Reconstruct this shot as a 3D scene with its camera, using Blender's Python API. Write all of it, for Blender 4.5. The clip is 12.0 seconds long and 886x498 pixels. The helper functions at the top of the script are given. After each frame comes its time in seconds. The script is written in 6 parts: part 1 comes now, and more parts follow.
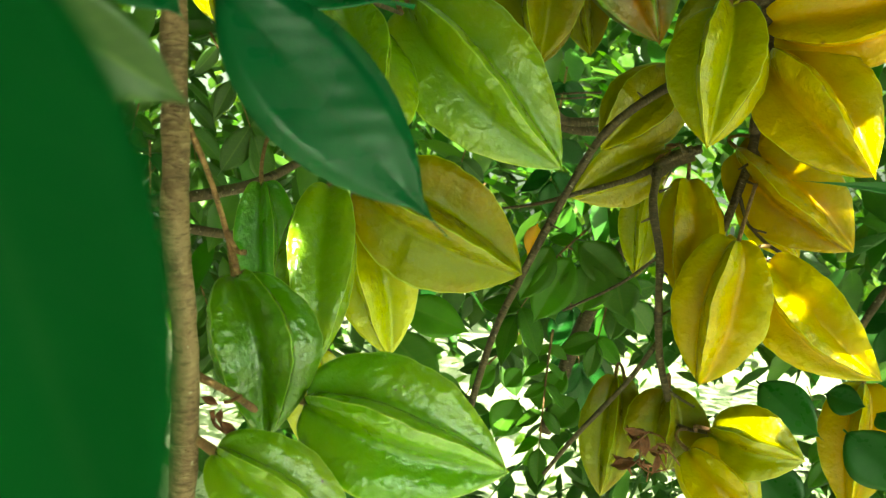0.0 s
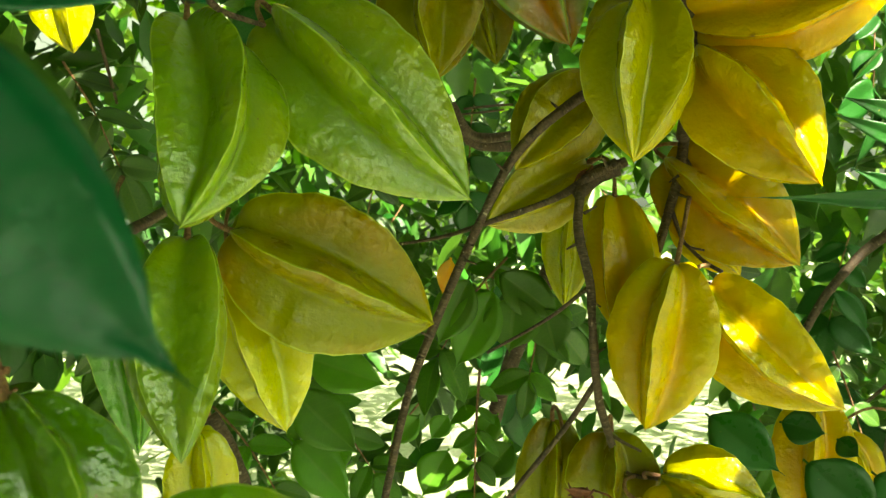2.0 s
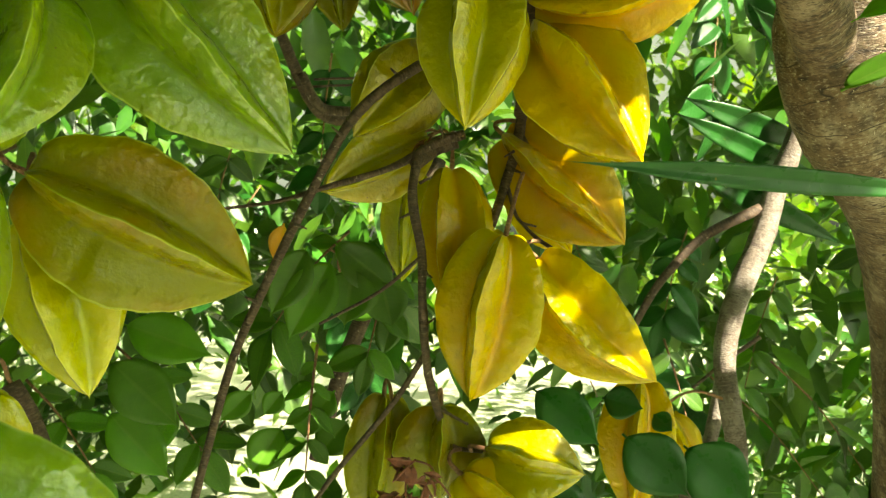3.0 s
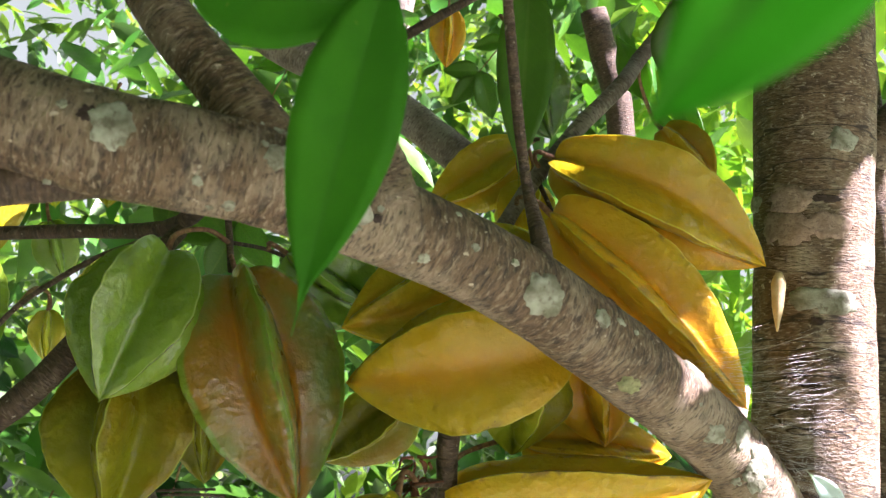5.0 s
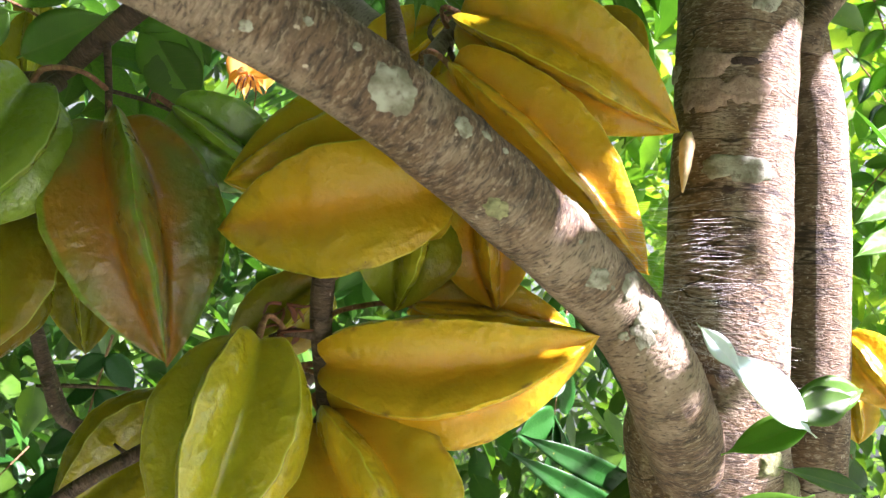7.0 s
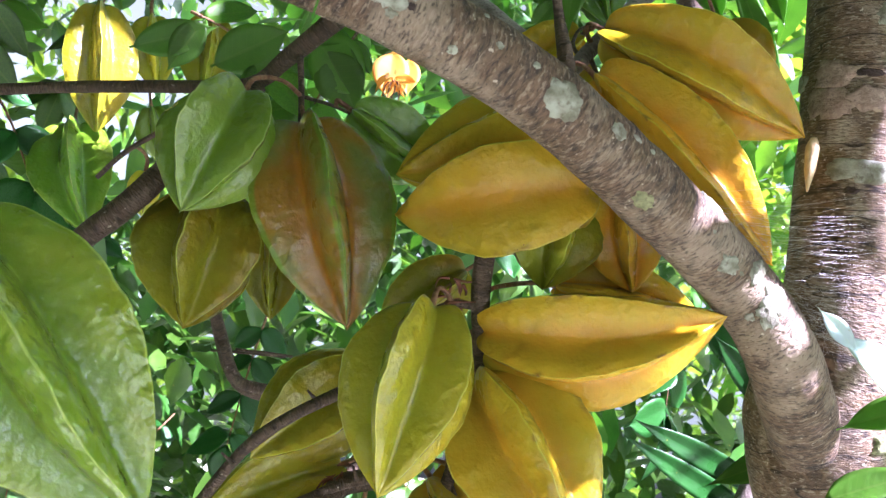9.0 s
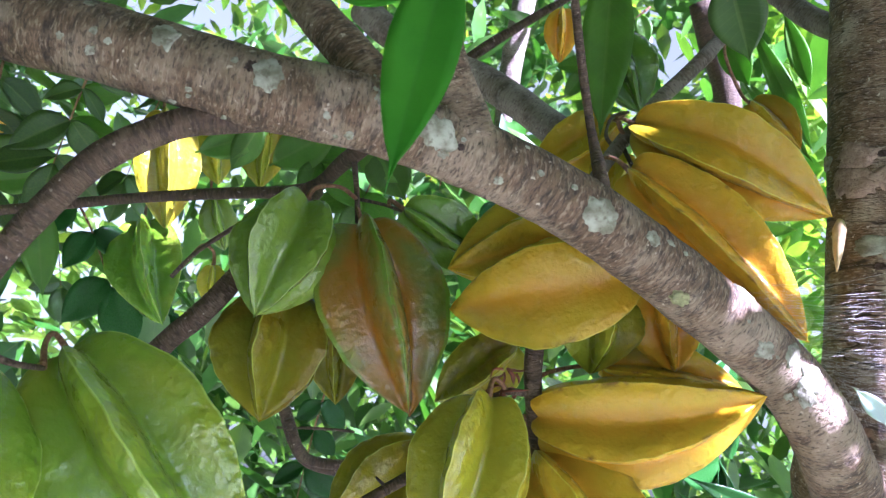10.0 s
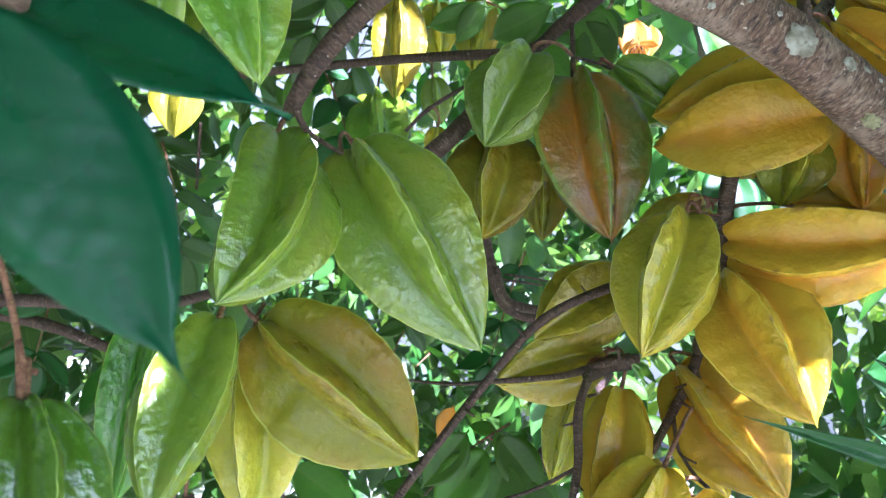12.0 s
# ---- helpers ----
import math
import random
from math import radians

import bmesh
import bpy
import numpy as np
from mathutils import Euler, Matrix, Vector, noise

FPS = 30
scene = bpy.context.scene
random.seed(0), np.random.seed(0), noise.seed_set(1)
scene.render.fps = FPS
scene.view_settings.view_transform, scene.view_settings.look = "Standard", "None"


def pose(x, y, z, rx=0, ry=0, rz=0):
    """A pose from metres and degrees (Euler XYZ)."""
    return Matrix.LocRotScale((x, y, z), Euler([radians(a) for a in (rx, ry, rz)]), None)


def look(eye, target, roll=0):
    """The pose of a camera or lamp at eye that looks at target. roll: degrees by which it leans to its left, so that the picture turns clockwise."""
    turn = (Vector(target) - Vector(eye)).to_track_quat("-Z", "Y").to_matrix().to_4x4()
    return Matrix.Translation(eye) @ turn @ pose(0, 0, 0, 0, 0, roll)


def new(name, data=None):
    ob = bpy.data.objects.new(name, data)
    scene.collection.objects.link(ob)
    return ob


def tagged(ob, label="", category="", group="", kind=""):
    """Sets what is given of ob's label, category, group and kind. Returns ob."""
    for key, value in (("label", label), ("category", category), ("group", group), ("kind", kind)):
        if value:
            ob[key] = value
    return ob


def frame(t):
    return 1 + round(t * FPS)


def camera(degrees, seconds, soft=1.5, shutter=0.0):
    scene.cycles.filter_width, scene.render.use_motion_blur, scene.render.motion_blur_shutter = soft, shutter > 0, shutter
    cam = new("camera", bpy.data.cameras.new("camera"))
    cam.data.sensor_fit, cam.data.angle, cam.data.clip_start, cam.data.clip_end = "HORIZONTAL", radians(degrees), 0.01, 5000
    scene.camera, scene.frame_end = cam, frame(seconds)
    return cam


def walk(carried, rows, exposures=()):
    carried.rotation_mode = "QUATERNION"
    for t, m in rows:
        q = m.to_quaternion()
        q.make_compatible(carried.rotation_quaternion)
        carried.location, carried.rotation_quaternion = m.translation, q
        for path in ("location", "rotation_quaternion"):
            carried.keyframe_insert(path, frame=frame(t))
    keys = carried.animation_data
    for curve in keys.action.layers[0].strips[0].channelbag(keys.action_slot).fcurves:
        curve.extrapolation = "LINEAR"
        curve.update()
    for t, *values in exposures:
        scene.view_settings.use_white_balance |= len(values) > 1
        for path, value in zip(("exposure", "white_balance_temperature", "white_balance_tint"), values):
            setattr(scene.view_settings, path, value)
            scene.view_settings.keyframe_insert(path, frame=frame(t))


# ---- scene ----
cam = camera(57.67, 12.0, 1.3)
PATH = [
    (0, (-0.0002, 0.0038, 1.5005), (-0.0007, 2.0038, 1.5081), -0.01),
    (0.5, (0.0059, 0.0071, 1.5053), (-0.0500, 2.0064, 1.5082), -1.74),
    (1, (0.0278, 0.0213, 1.5181), (-0.0523, 2.0197, 1.5315), -3.57),
    (1.5, (0.0316, 0.0459, 1.5224), (0.0063, 2.0452, 1.5708), -4.51),
    (2, (0.0176, 0.0720, 1.5155), (0.1917, 2.0640, 1.5557), -4.34),
    (2.5, (0.0370, 0.0787, 1.5112), (0.3862, 2.0480, 1.5152), -3.57),
    (2.7, (0.0401, 0.0767, 1.4973), (0.4566, 2.0327, 1.4745), -2.80),
    (4.3, (0.0397, 0.1227, 1.5677), (0.6959, 1.9574, 2.0186), -2.07),
    (4.5, (0.0383, 0.1439, 1.5936), (0.7601, 1.9460, 2.0744), -1.45),
    (5, (0.0441, 0.1515, 1.6332), (0.8079, 1.8938, 2.2506), 1.48),
    (5.5, (0.0639, 0.1562, 1.6458), (0.8486, 1.8888, 2.2642), 1.88),
    (6, (0.0863, 0.1572, 1.6425), (0.9023, 1.8882, 2.2236), 0.62),
    (6.5, (0.1116, 0.1562, 1.6235), (0.9164, 1.8909, 2.2094), 0.65),
    (7, (0.1010, 0.1661, 1.5899), (0.8908, 1.9135, 2.1581), 2.84),
    (7.5, (0.0758, 0.1644, 1.5793), (0.8087, 1.9414, 2.1315), 4.44),
    (7.7, (0.0743, 0.1573, 1.5648), (0.7819, 1.9506, 2.0973), 4.82),
    (9.3, (0.0624, 0.1213, 1.5696), (0.6014, 1.9645, 2.1283), 6.26),
    (9.5, (0.0634, 0.1130, 1.5832), (0.5858, 1.9478, 2.1836), 5.69),
    (10, (0.0466, 0.0966, 1.5832), (0.4912, 1.9408, 2.2166), 4.88),
    (10.5, (0.0337, 0.0817, 1.5611), (0.2673, 1.9721, 2.1708), 7.42),
    (11, (0.0336, 0.0677, 1.5456), (0.1453, 1.9828, 2.1114), 9.79),
    (11.5, (0.0438, 0.0671, 1.5311), (0.1291, 2.0012, 2.0330), 10.56),
    (12, (0.0257, 0.0455, 1.5058), (0.0760, 1.9992, 1.9307), 10.88),
]
cam.data.dof.use_dof = True
cam.data.dof.focus_distance, cam.data.dof.aperture_fstop = 0.42, 32.0
EXPOSURES = [(0, 2.80, 7500, -15), (0.6, 2.85, 7600, -9), (2.7, 2.50, 8000, -1), (4.3, 2.80, 5900, 40), (7.7, 2.80, 5900, 40), (9.3, 3.05, 5150, 51), (12, 3.05, 4950, 52)]
walk(cam, [(t, look(eye, target, roll)) for t, eye, target, roll in PATH], EXPOSURES)

# ---- world and sun ----
SUN = Vector((0.522, -0.668, 0.530)).normalized()
world = bpy.data.worlds.new("sky")
scene.world = world
world.use_nodes = True
wt = world.node_tree
sky = wt.nodes.new("ShaderNodeTexSky")
sky.sky_type, sky.sun_disc = "NISHITA", False
sky.sun_elevation = math.asin(SUN.z)
sky.sun_rotation = math.atan2(SUN.x, SUN.y)
sky.air_density, sky.dust_density, sky.ozone_density = 1.0, 5.0, 0.6
haze = wt.nodes.new("ShaderNodeHueSaturation")
haze.inputs["Saturation"].default_value = 0.05
veil = wt.nodes.new("ShaderNodeMix")
veil.data_type, veil.blend_type = "RGBA", "MULTIPLY"
veil.inputs[0].default_value, veil.inputs[7].default_value = 1.0, (0.66, 0.78, 0.63, 1)
wt.links.new(sky.outputs[0], haze.inputs["Color"])
wt.links.new(haze.outputs[0], veil.inputs[6])
wt.links.new(veil.outputs[2], wt.nodes["Background"].inputs[0])
wt.nodes["Background"].inputs[1].default_value = 0.055

sun_data = bpy.data.lights.new("sun", "SUN")
sun_data.energy, sun_data.angle, sun_data.color = 5.0, radians(0.3), (1.0, 0.95, 0.86)
sun = new("sun", sun_data)
sun.matrix_world = look(SUN * 20, (0, 0, 0))


# ---- materials ----
def nodes_of(name):
    m = bpy.data.materials.new(name)
    m.use_nodes = True
    t = m.node_tree
    return m, t, t.nodes["Principled BSDF"]


def add(t, kind, **inputs):
    n = t.nodes.new(kind)
    for key, value in inputs.items():
        n.inputs[key.replace("_", " ")].default_value = value
    return n


def mixer(t, fac, a, b, blend="MIX"):
    n = t.nodes.new("ShaderNodeMix")
    n.data_type, n.blend_type = "RGBA", blend
    for socket, value in ((n.inputs[0], fac), (n.inputs[6], a), (n.inputs[7], b)):
        if isinstance(value, bpy.types.NodeSocket):
            t.links.new(value, socket)
        elif isinstance(value, (int, float)):
            socket.default_value = value
        else:
            socket.default_value = (*value, 1) if len(value) == 3 else value
    return n.outputs[2]


def ramp(t, value, low, high, to_low=0.0, to_high=1.0):
    n = t.nodes.new("ShaderNodeMapRange")
    n.interpolation_type = "SMOOTHSTEP"
    for k, v in ((1, low), (2, high), (3, to_low), (4, to_high)):
        n.inputs[k].default_value = v
    t.links.new(value, n.inputs[0])
    return n.outputs[0]


def grain(t, scale, detail=4.0, rough=0.55, vector=None, distort=0.0):
    n = add(t, "ShaderNodeTexNoise", Scale=scale, Detail=detail, Roughness=rough, Distortion=distort)
    if vector is None:
        vector = t.nodes.new("ShaderNodeTexCoord").outputs["Object"]
    t.links.new(vector, n.inputs["Vector"])
    return n.outputs["Fac"]


def relief(t, bsdf, *layers):
    last = None
    for height, strength, distance in layers:
        b = add(t, "ShaderNodeBump", Strength=strength, Distance=distance)
        t.links.new(height, b.inputs["Height"])
        if last:
            t.links.new(last, b.inputs["Normal"])
        last = b.outputs[0]
    t.links.new(last, bsdf.inputs["Normal"])


def attribute(t, name):
    n = t.nodes.new("ShaderNodeAttribute")
    n.attribute_name = name
    return n.outputs["Fac"]


def fruit_skin(name, flesh, valley, edge, blush, spread=0.5, glow=0.22, rim=0.955, crust=0.0, sheen=0.6):
    """Waxy starfruit skin: blotched flesh, deeper colour in the furrows, a paler line along each rib's edge."""
    m, t, p = nodes_of(name)
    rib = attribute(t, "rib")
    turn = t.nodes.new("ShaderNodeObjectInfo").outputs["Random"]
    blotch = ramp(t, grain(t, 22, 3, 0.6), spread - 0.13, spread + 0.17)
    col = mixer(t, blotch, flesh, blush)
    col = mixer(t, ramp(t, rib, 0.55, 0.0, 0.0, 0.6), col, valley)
    col = mixer(t, ramp(t, grain(t, 85, 5, 0.7), 0.46, 0.72, 0.0, 0.25), col, mixer(t, 0.5, flesh, edge))
    hue = add(t, "ShaderNodeHueSaturation", Saturation=1.0)
    t.links.new(ramp(t, turn, 0, 1, 0.485, 0.512), hue.inputs["Hue"])
    t.links.new(ramp(t, turn, 0, 1, 0.9, 1.12), hue.inputs["Value"])
    t.links.new(col, hue.inputs["Color"])
    col = mixer(t, ramp(t, rib, rim, 0.5 * rim + 0.497, 0.0, 0.75), hue.outputs[0], edge)
    if crust:
        rough_edge = t.nodes.new("ShaderNodeMath")
        rough_edge.operation = "MULTIPLY"
        t.links.new(ramp(t, rib, 0.86, 0.97), rough_edge.inputs[0])
        t.links.new(ramp(t, grain(t, 60, 4, 0.65), 0.52, 0.62, 0.0, crust), rough_edge.inputs[1])
        col = mixer(t, rough_edge.outputs[0], col, (0.20, 0.10, 0.03))
    specks = ramp(t, grain(t, 520, 2, 0.5), 0.70, 0.78)
    patch = ramp(t, grain(t, 45, 2, 0.5), 0.55, 0.7)
    both = t.nodes.new("ShaderNodeMath")
    both.operation = "MULTIPLY"
    t.links.new(specks, both.inputs[0])
    t.links.new(patch, both.inputs[1])
    col = mixer(t, both.outputs[0], col, (0.16, 0.09, 0.02))
    bloom = t.nodes.new("ShaderNodeMath")
    bloom.operation = "MULTIPLY"
    t.links.new(ramp(t, grain(t, 34, 2, 0.5), 0.5, 0.68, 0.0, 0.4), bloom.inputs[0])
    t.links.new(ramp(t, grain(t, 230, 4, 0.7), 0.5, 0.66, 0.08, 0.6), bloom.inputs[1])
    col = mixer(t, bloom.outputs[0], col, mixer(t, 0.25, col, (0.55, 0.60, 0.36)))
    t.links.new(col, p.inputs["Base Color"])
    t.links.new(ramp(t, grain(t, 60, 4), 0.3, 0.7, 0.22, 0.42), p.inputs["Roughness"])
    p.inputs["Specular IOR Level"].default_value = 0.10
    p.inputs["Coat Weight"].default_value = 0.08 + 0.85 * sheen
    p.inputs["Coat Roughness"].default_value = 0.12
    p.inputs["Coat IOR"].default_value = 1.42 + 0.25 * sheen
    p.inputs["Subsurface Weight"].default_value = glow
    p.inputs["Subsurface Radius"].default_value = (1.0, 0.8, 0.15)
    p.inputs["Subsurface Scale"].default_value = 0.005
    crinkle = t.nodes.new("ShaderNodeMath")
    crinkle.operation = "MULTIPLY"
    t.links.new(grain(t, 200, 1.0, 0.45, None, 0.3), crinkle.inputs[0])
    t.links.new(ramp(t, rib, 0.2, 0.75, 0.25, 1.0), crinkle.inputs[1])
    relief(t, p, (grain(t, 75, 2, 0.45), 0.25, 0.006), (crinkle.outputs[0], 0.42, 0.003), (grain(t, 480, 2, 0.55), 0.50, 0.0008))
    t.links.new(p.inputs["Normal"].links[0].from_socket, p.inputs["Coat Normal"])
    return m


SKIN = {
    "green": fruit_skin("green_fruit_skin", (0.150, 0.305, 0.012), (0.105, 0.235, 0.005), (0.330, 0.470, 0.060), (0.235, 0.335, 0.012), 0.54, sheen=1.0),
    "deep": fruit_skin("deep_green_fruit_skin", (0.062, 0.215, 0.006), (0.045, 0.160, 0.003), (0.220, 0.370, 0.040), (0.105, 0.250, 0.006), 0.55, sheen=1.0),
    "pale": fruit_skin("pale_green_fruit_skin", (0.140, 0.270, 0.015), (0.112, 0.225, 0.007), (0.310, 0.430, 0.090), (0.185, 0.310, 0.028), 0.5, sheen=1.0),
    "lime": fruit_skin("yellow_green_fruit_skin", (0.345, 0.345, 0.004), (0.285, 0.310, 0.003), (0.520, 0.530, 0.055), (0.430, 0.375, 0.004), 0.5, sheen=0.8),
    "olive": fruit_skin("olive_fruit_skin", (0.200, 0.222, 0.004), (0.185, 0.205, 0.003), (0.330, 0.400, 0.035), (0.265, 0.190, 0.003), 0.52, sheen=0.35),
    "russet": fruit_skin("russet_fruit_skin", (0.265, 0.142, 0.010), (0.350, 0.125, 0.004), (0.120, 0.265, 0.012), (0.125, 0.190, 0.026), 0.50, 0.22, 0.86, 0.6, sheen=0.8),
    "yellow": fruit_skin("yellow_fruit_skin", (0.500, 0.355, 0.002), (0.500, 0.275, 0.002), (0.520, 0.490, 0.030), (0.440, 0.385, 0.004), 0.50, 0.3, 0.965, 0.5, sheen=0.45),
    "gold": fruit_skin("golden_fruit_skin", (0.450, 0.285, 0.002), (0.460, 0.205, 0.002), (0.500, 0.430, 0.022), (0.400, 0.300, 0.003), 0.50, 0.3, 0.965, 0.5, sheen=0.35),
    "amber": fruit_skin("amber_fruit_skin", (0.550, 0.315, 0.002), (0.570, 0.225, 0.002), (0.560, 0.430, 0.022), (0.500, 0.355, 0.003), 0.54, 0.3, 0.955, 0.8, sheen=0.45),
}


def leaf_skin(name, face, back, gloss=0.36, through_light=0.4, vein=(0.22, 0.34, 0.08), shine=0.75):
    """A leaf: glossy, veined, and letting some light through."""
    m, t, p = nodes_of(name)
    mid = attribute(t, "mid")
    island = t.nodes.new("ShaderNodeNewGeometry").outputs["Random Per Island"]
    each = t.nodes.new("ShaderNodeObjectInfo").outputs["Random"]
    col = mixer(t, ramp(t, grain(t, 40, 4), 0.35, 0.7), face, back)
    hue = add(t, "ShaderNodeHueSaturation", Saturation=1.0)
    t.links.new(ramp(t, island, 0, 1, 0.48, 0.52), hue.inputs["Hue"])
    t.links.new(ramp(t, each, 0, 1, 0.75, 1.25), hue.inputs["Value"])
    t.links.new(col, hue.inputs["Color"])
    col = mixer(t, ramp(t, mid, 0.90, 0.985, 0.0, 0.3), hue.outputs[0], vein)
    wave = t.nodes.new("ShaderNodeMath")
    wave.operation = "SINE"
    scaled = t.nodes.new("ShaderNodeMath")
    scaled.operation = "MULTIPLY"
    scaled.inputs[1].default_value = 6.283
    t.links.new(attribute(t, "vein"), scaled.inputs[0])
    t.links.new(scaled.outputs[0], wave.inputs[0])
    col = mixer(t, ramp(t, wave.outputs[0], 0.86, 0.99, 0.0, 0.06), col, vein)
    spots = ramp(t, grain(t, 130, 2), 0.74, 0.78)
    col = mixer(t, spots, col, (0.30, 0.30, 0.05))
    t.links.new(col, p.inputs["Base Color"])
    t.links.new(ramp(t, grain(t, 70, 3), 0.3, 0.7, gloss - 0.06, gloss + 0.12), p.inputs["Roughness"])
    p.inputs["Specular IOR Level"].default_value = shine
    thin = t.nodes.new("ShaderNodeBsdfTranslucent")
    bright = mixer(t, 1.0, col, (1.9, 1.7, 0.4), "MULTIPLY")
    t.links.new(bright, thin.inputs["Color"])
    both = t.nodes.new("ShaderNodeMixShader")
    both.inputs[0].default_value = through_light
    t.links.new(p.outputs[0], both.inputs[1])
    t.links.new(thin.outputs[0], both.inputs[2])
    t.links.new(both.outputs[0], t.nodes["Material Output"].inputs["Surface"])
    relief(t, p, (wave.outputs[0], 0.025, 0.0012), (grain(t, 160, 3), 0.25, 0.001))
    return m


LEAF = leaf_skin("leaf_green", (0.035, 0.12, 0.012), (0.05, 0.155, 0.012), 0.34, 0.25)
LEAF_DARK = leaf_skin("leaf_dark_green", (0.014, 0.105, 0.020), (0.020, 0.125, 0.024), 0.30, 0.3, (0.03, 0.13, 0.03), 0.4)
LEAF_BLUE = leaf_skin("leaf_blue_green", (0.006, 0.108, 0.046), (0.009, 0.132, 0.052), 0.22, 0.35, (0.03, 0.13, 0.05), 0.5)
LEAF_MATT = leaf_skin("leaf_matt_green", (0.006, 0.105, 0.030), (0.009, 0.125, 0.034), 0.7, 0.3, (0.03, 0.13, 0.04), 0.1)
LEAF_DEEP = leaf_skin("leaf_deep_green", (0.018, 0.185, 0.006), (0.026, 0.22, 0.006), 0.6, 0.35, (0.04, 0.17, 0.02), 0.15)
# Sunlight on fresh leaves is put into this lighter, more translucent colour.
LEAF_FRESH_LIT = leaf_skin("leaf_fresh_green", (0.07, 0.23, 0.018), (0.09, 0.28, 0.02), 0.38, 0.5)
LEAF_BRIGHT = leaf_skin("leaf_bright_green", (0.014, 0.21, 0.003), (0.022, 0.25, 0.003), 0.65, 0.45, (0.04, 0.25, 0.02), 0.2)
LEAF_PALE_GREEN = leaf_skin("leaf_pale_green", (0.13, 0.27, 0.10), (0.17, 0.33, 0.12), 0.5, 0.45)
LEAF_PALE = leaf_skin("leaf_pale_silvery", (0.36, 0.48, 0.52), (0.44, 0.55, 0.58), 0.4, 0.2, (0.5, 0.55, 0.5))
LEAF_DRY = leaf_skin("leaf_withered_yellow", (0.68, 0.50, 0.06), (0.58, 0.40, 0.06), 0.6, 0.5, (0.6, 0.44, 0.08))
# sunlight on distant and upper right leaves is painted in as lighter green
LEAF_FAR_LIT = leaf_skin("leaf_far_green", (0.080, 0.19, 0.014), (0.115, 0.245, 0.018), 0.40, 0.5)


def bark_skin(name, base, dark, pale, rings=260.0, mottled=0.5, cracks=False):
    """Bark with fine cross rings, mottles and corky dots. The coordinates run along and round the limb."""
    m, t, p = nodes_of(name)
    along, round_ = attribute(t, "along"), attribute(t, "round")
    v = t.nodes.new("ShaderNodeCombineXYZ")
    t.links.new(along, v.inputs[0])
    t.links.new(round_, v.inputs[1])
    stretch = t.nodes.new("ShaderNodeVectorMath")
    stretch.operation = "MULTIPLY"
    stretch.inputs[1].default_value = (rings, 95.0, 1.0)
    t.links.new(v.outputs[0], stretch.inputs[0])
    ring = grain(t, 1.0, 4, 0.65, stretch.outputs[0], 0.4)
    lengthwise = t.nodes.new("ShaderNodeVectorMath")
    lengthwise.operation = "MULTIPLY"
    lengthwise.inputs[1].default_value = (70.0, 330.0, 1.0)
    t.links.new(v.outputs[0], lengthwise.inputs[0])
    streak = grain(t, 1.0, 4, 0.6, lengthwise.outputs[0])
    blotch = grain(t, 38, 5, 0.6)
    col = mixer(t, ramp(t, ring, 0.30, 0.60), dark, base)
    col = mixer(t, ramp(t, blotch, mottled - 0.06, mottled + 0.16, 0.0, 0.75), col, pale)
    col = mixer(t, ramp(t, streak, 0.55, 0.75, 0.0, 0.5), col, dark)
    ticks = t.nodes.new("ShaderNodeVectorMath")
    ticks.operation = "MULTIPLY"
    ticks.inputs[1].default_value = (900.0, 270.0, 1.0)
    t.links.new(v.outputs[0], ticks.inputs[0])
    tick = grain(t, 1.0, 3, 0.55, ticks.outputs[0], 0.6)
    col = mixer(t, ramp(t, tick, 0.45, 0.36, 0.0, 0.7), col, dark)
    col = mixer(t, ramp(t, tick, 0.54, 0.66, 0.0, 0.6), col, pale)
    if cracks:
        lines = t.nodes.new("ShaderNodeVectorMath")
        lines.operation = "MULTIPLY"
        lines.inputs[1].default_value = (55.0, 9.0, 1.0)
        t.links.new(v.outputs[0], lines.inputs[0])
        n = grain(t, 1.0, 3, 0.5, lines.outputs[0])
        split = t.nodes.new("ShaderNodeMath")
        split.operation = "MULTIPLY"
        t.links.new(ramp(t, n, 0.485, 0.497), split.inputs[0])
        t.links.new(ramp(t, n, 0.511, 0.499), split.inputs[1])
        col = mixer(t, split.outputs[0], col, mixer(t, 0.5, dark, (0.01, 0.008, 0.006)))
    col = mixer(t, ramp(t, grain(t, 300, 2), 0.69, 0.74), col, mixer(t, 0.5, pale, (0.55, 0.48, 0.38)))
    t.links.new(col, p.inputs["Base Color"])
    p.inputs["Roughness"].default_value = 0.72
    relief(t, p, (ring, 0.7, 0.0016), (streak, 0.5, 0.001), (blotch, 0.5, 0.002), (tick, 1.0, 0.0014))
    return m


BARK = bark_skin("branch_bark", (0.150, 0.096, 0.050), (0.030, 0.020, 0.012), (0.33, 0.265, 0.180))
BARK_TRUNK = bark_skin("trunk_bark", (0.175, 0.115, 0.060), (0.060, 0.038, 0.020), (0.42, 0.36, 0.26), 120.0, 0.55, True)
BARK_TWIG = bark_skin("twig_bark", (0.095, 0.060, 0.033), (0.04, 0.025, 0.016), (0.17, 0.125, 0.08), 300.0, 0.6)
BARK_GREY = bark_skin("grey_bark", (0.18, 0.145, 0.11), (0.08, 0.062, 0.048), (0.31, 0.28, 0.235), 150.0, 0.48)
TWIG_NEAR = bark_skin("near_twig_bark", (0.23, 0.135, 0.080), (0.10, 0.055, 0.032), (0.36, 0.25, 0.16), 90.0, 0.5)
STALK = bark_skin("fruit_stalk", (0.26, 0.13, 0.06), (0.14, 0.06, 0.03), (0.34, 0.24, 0.09), 300.0, 0.6)


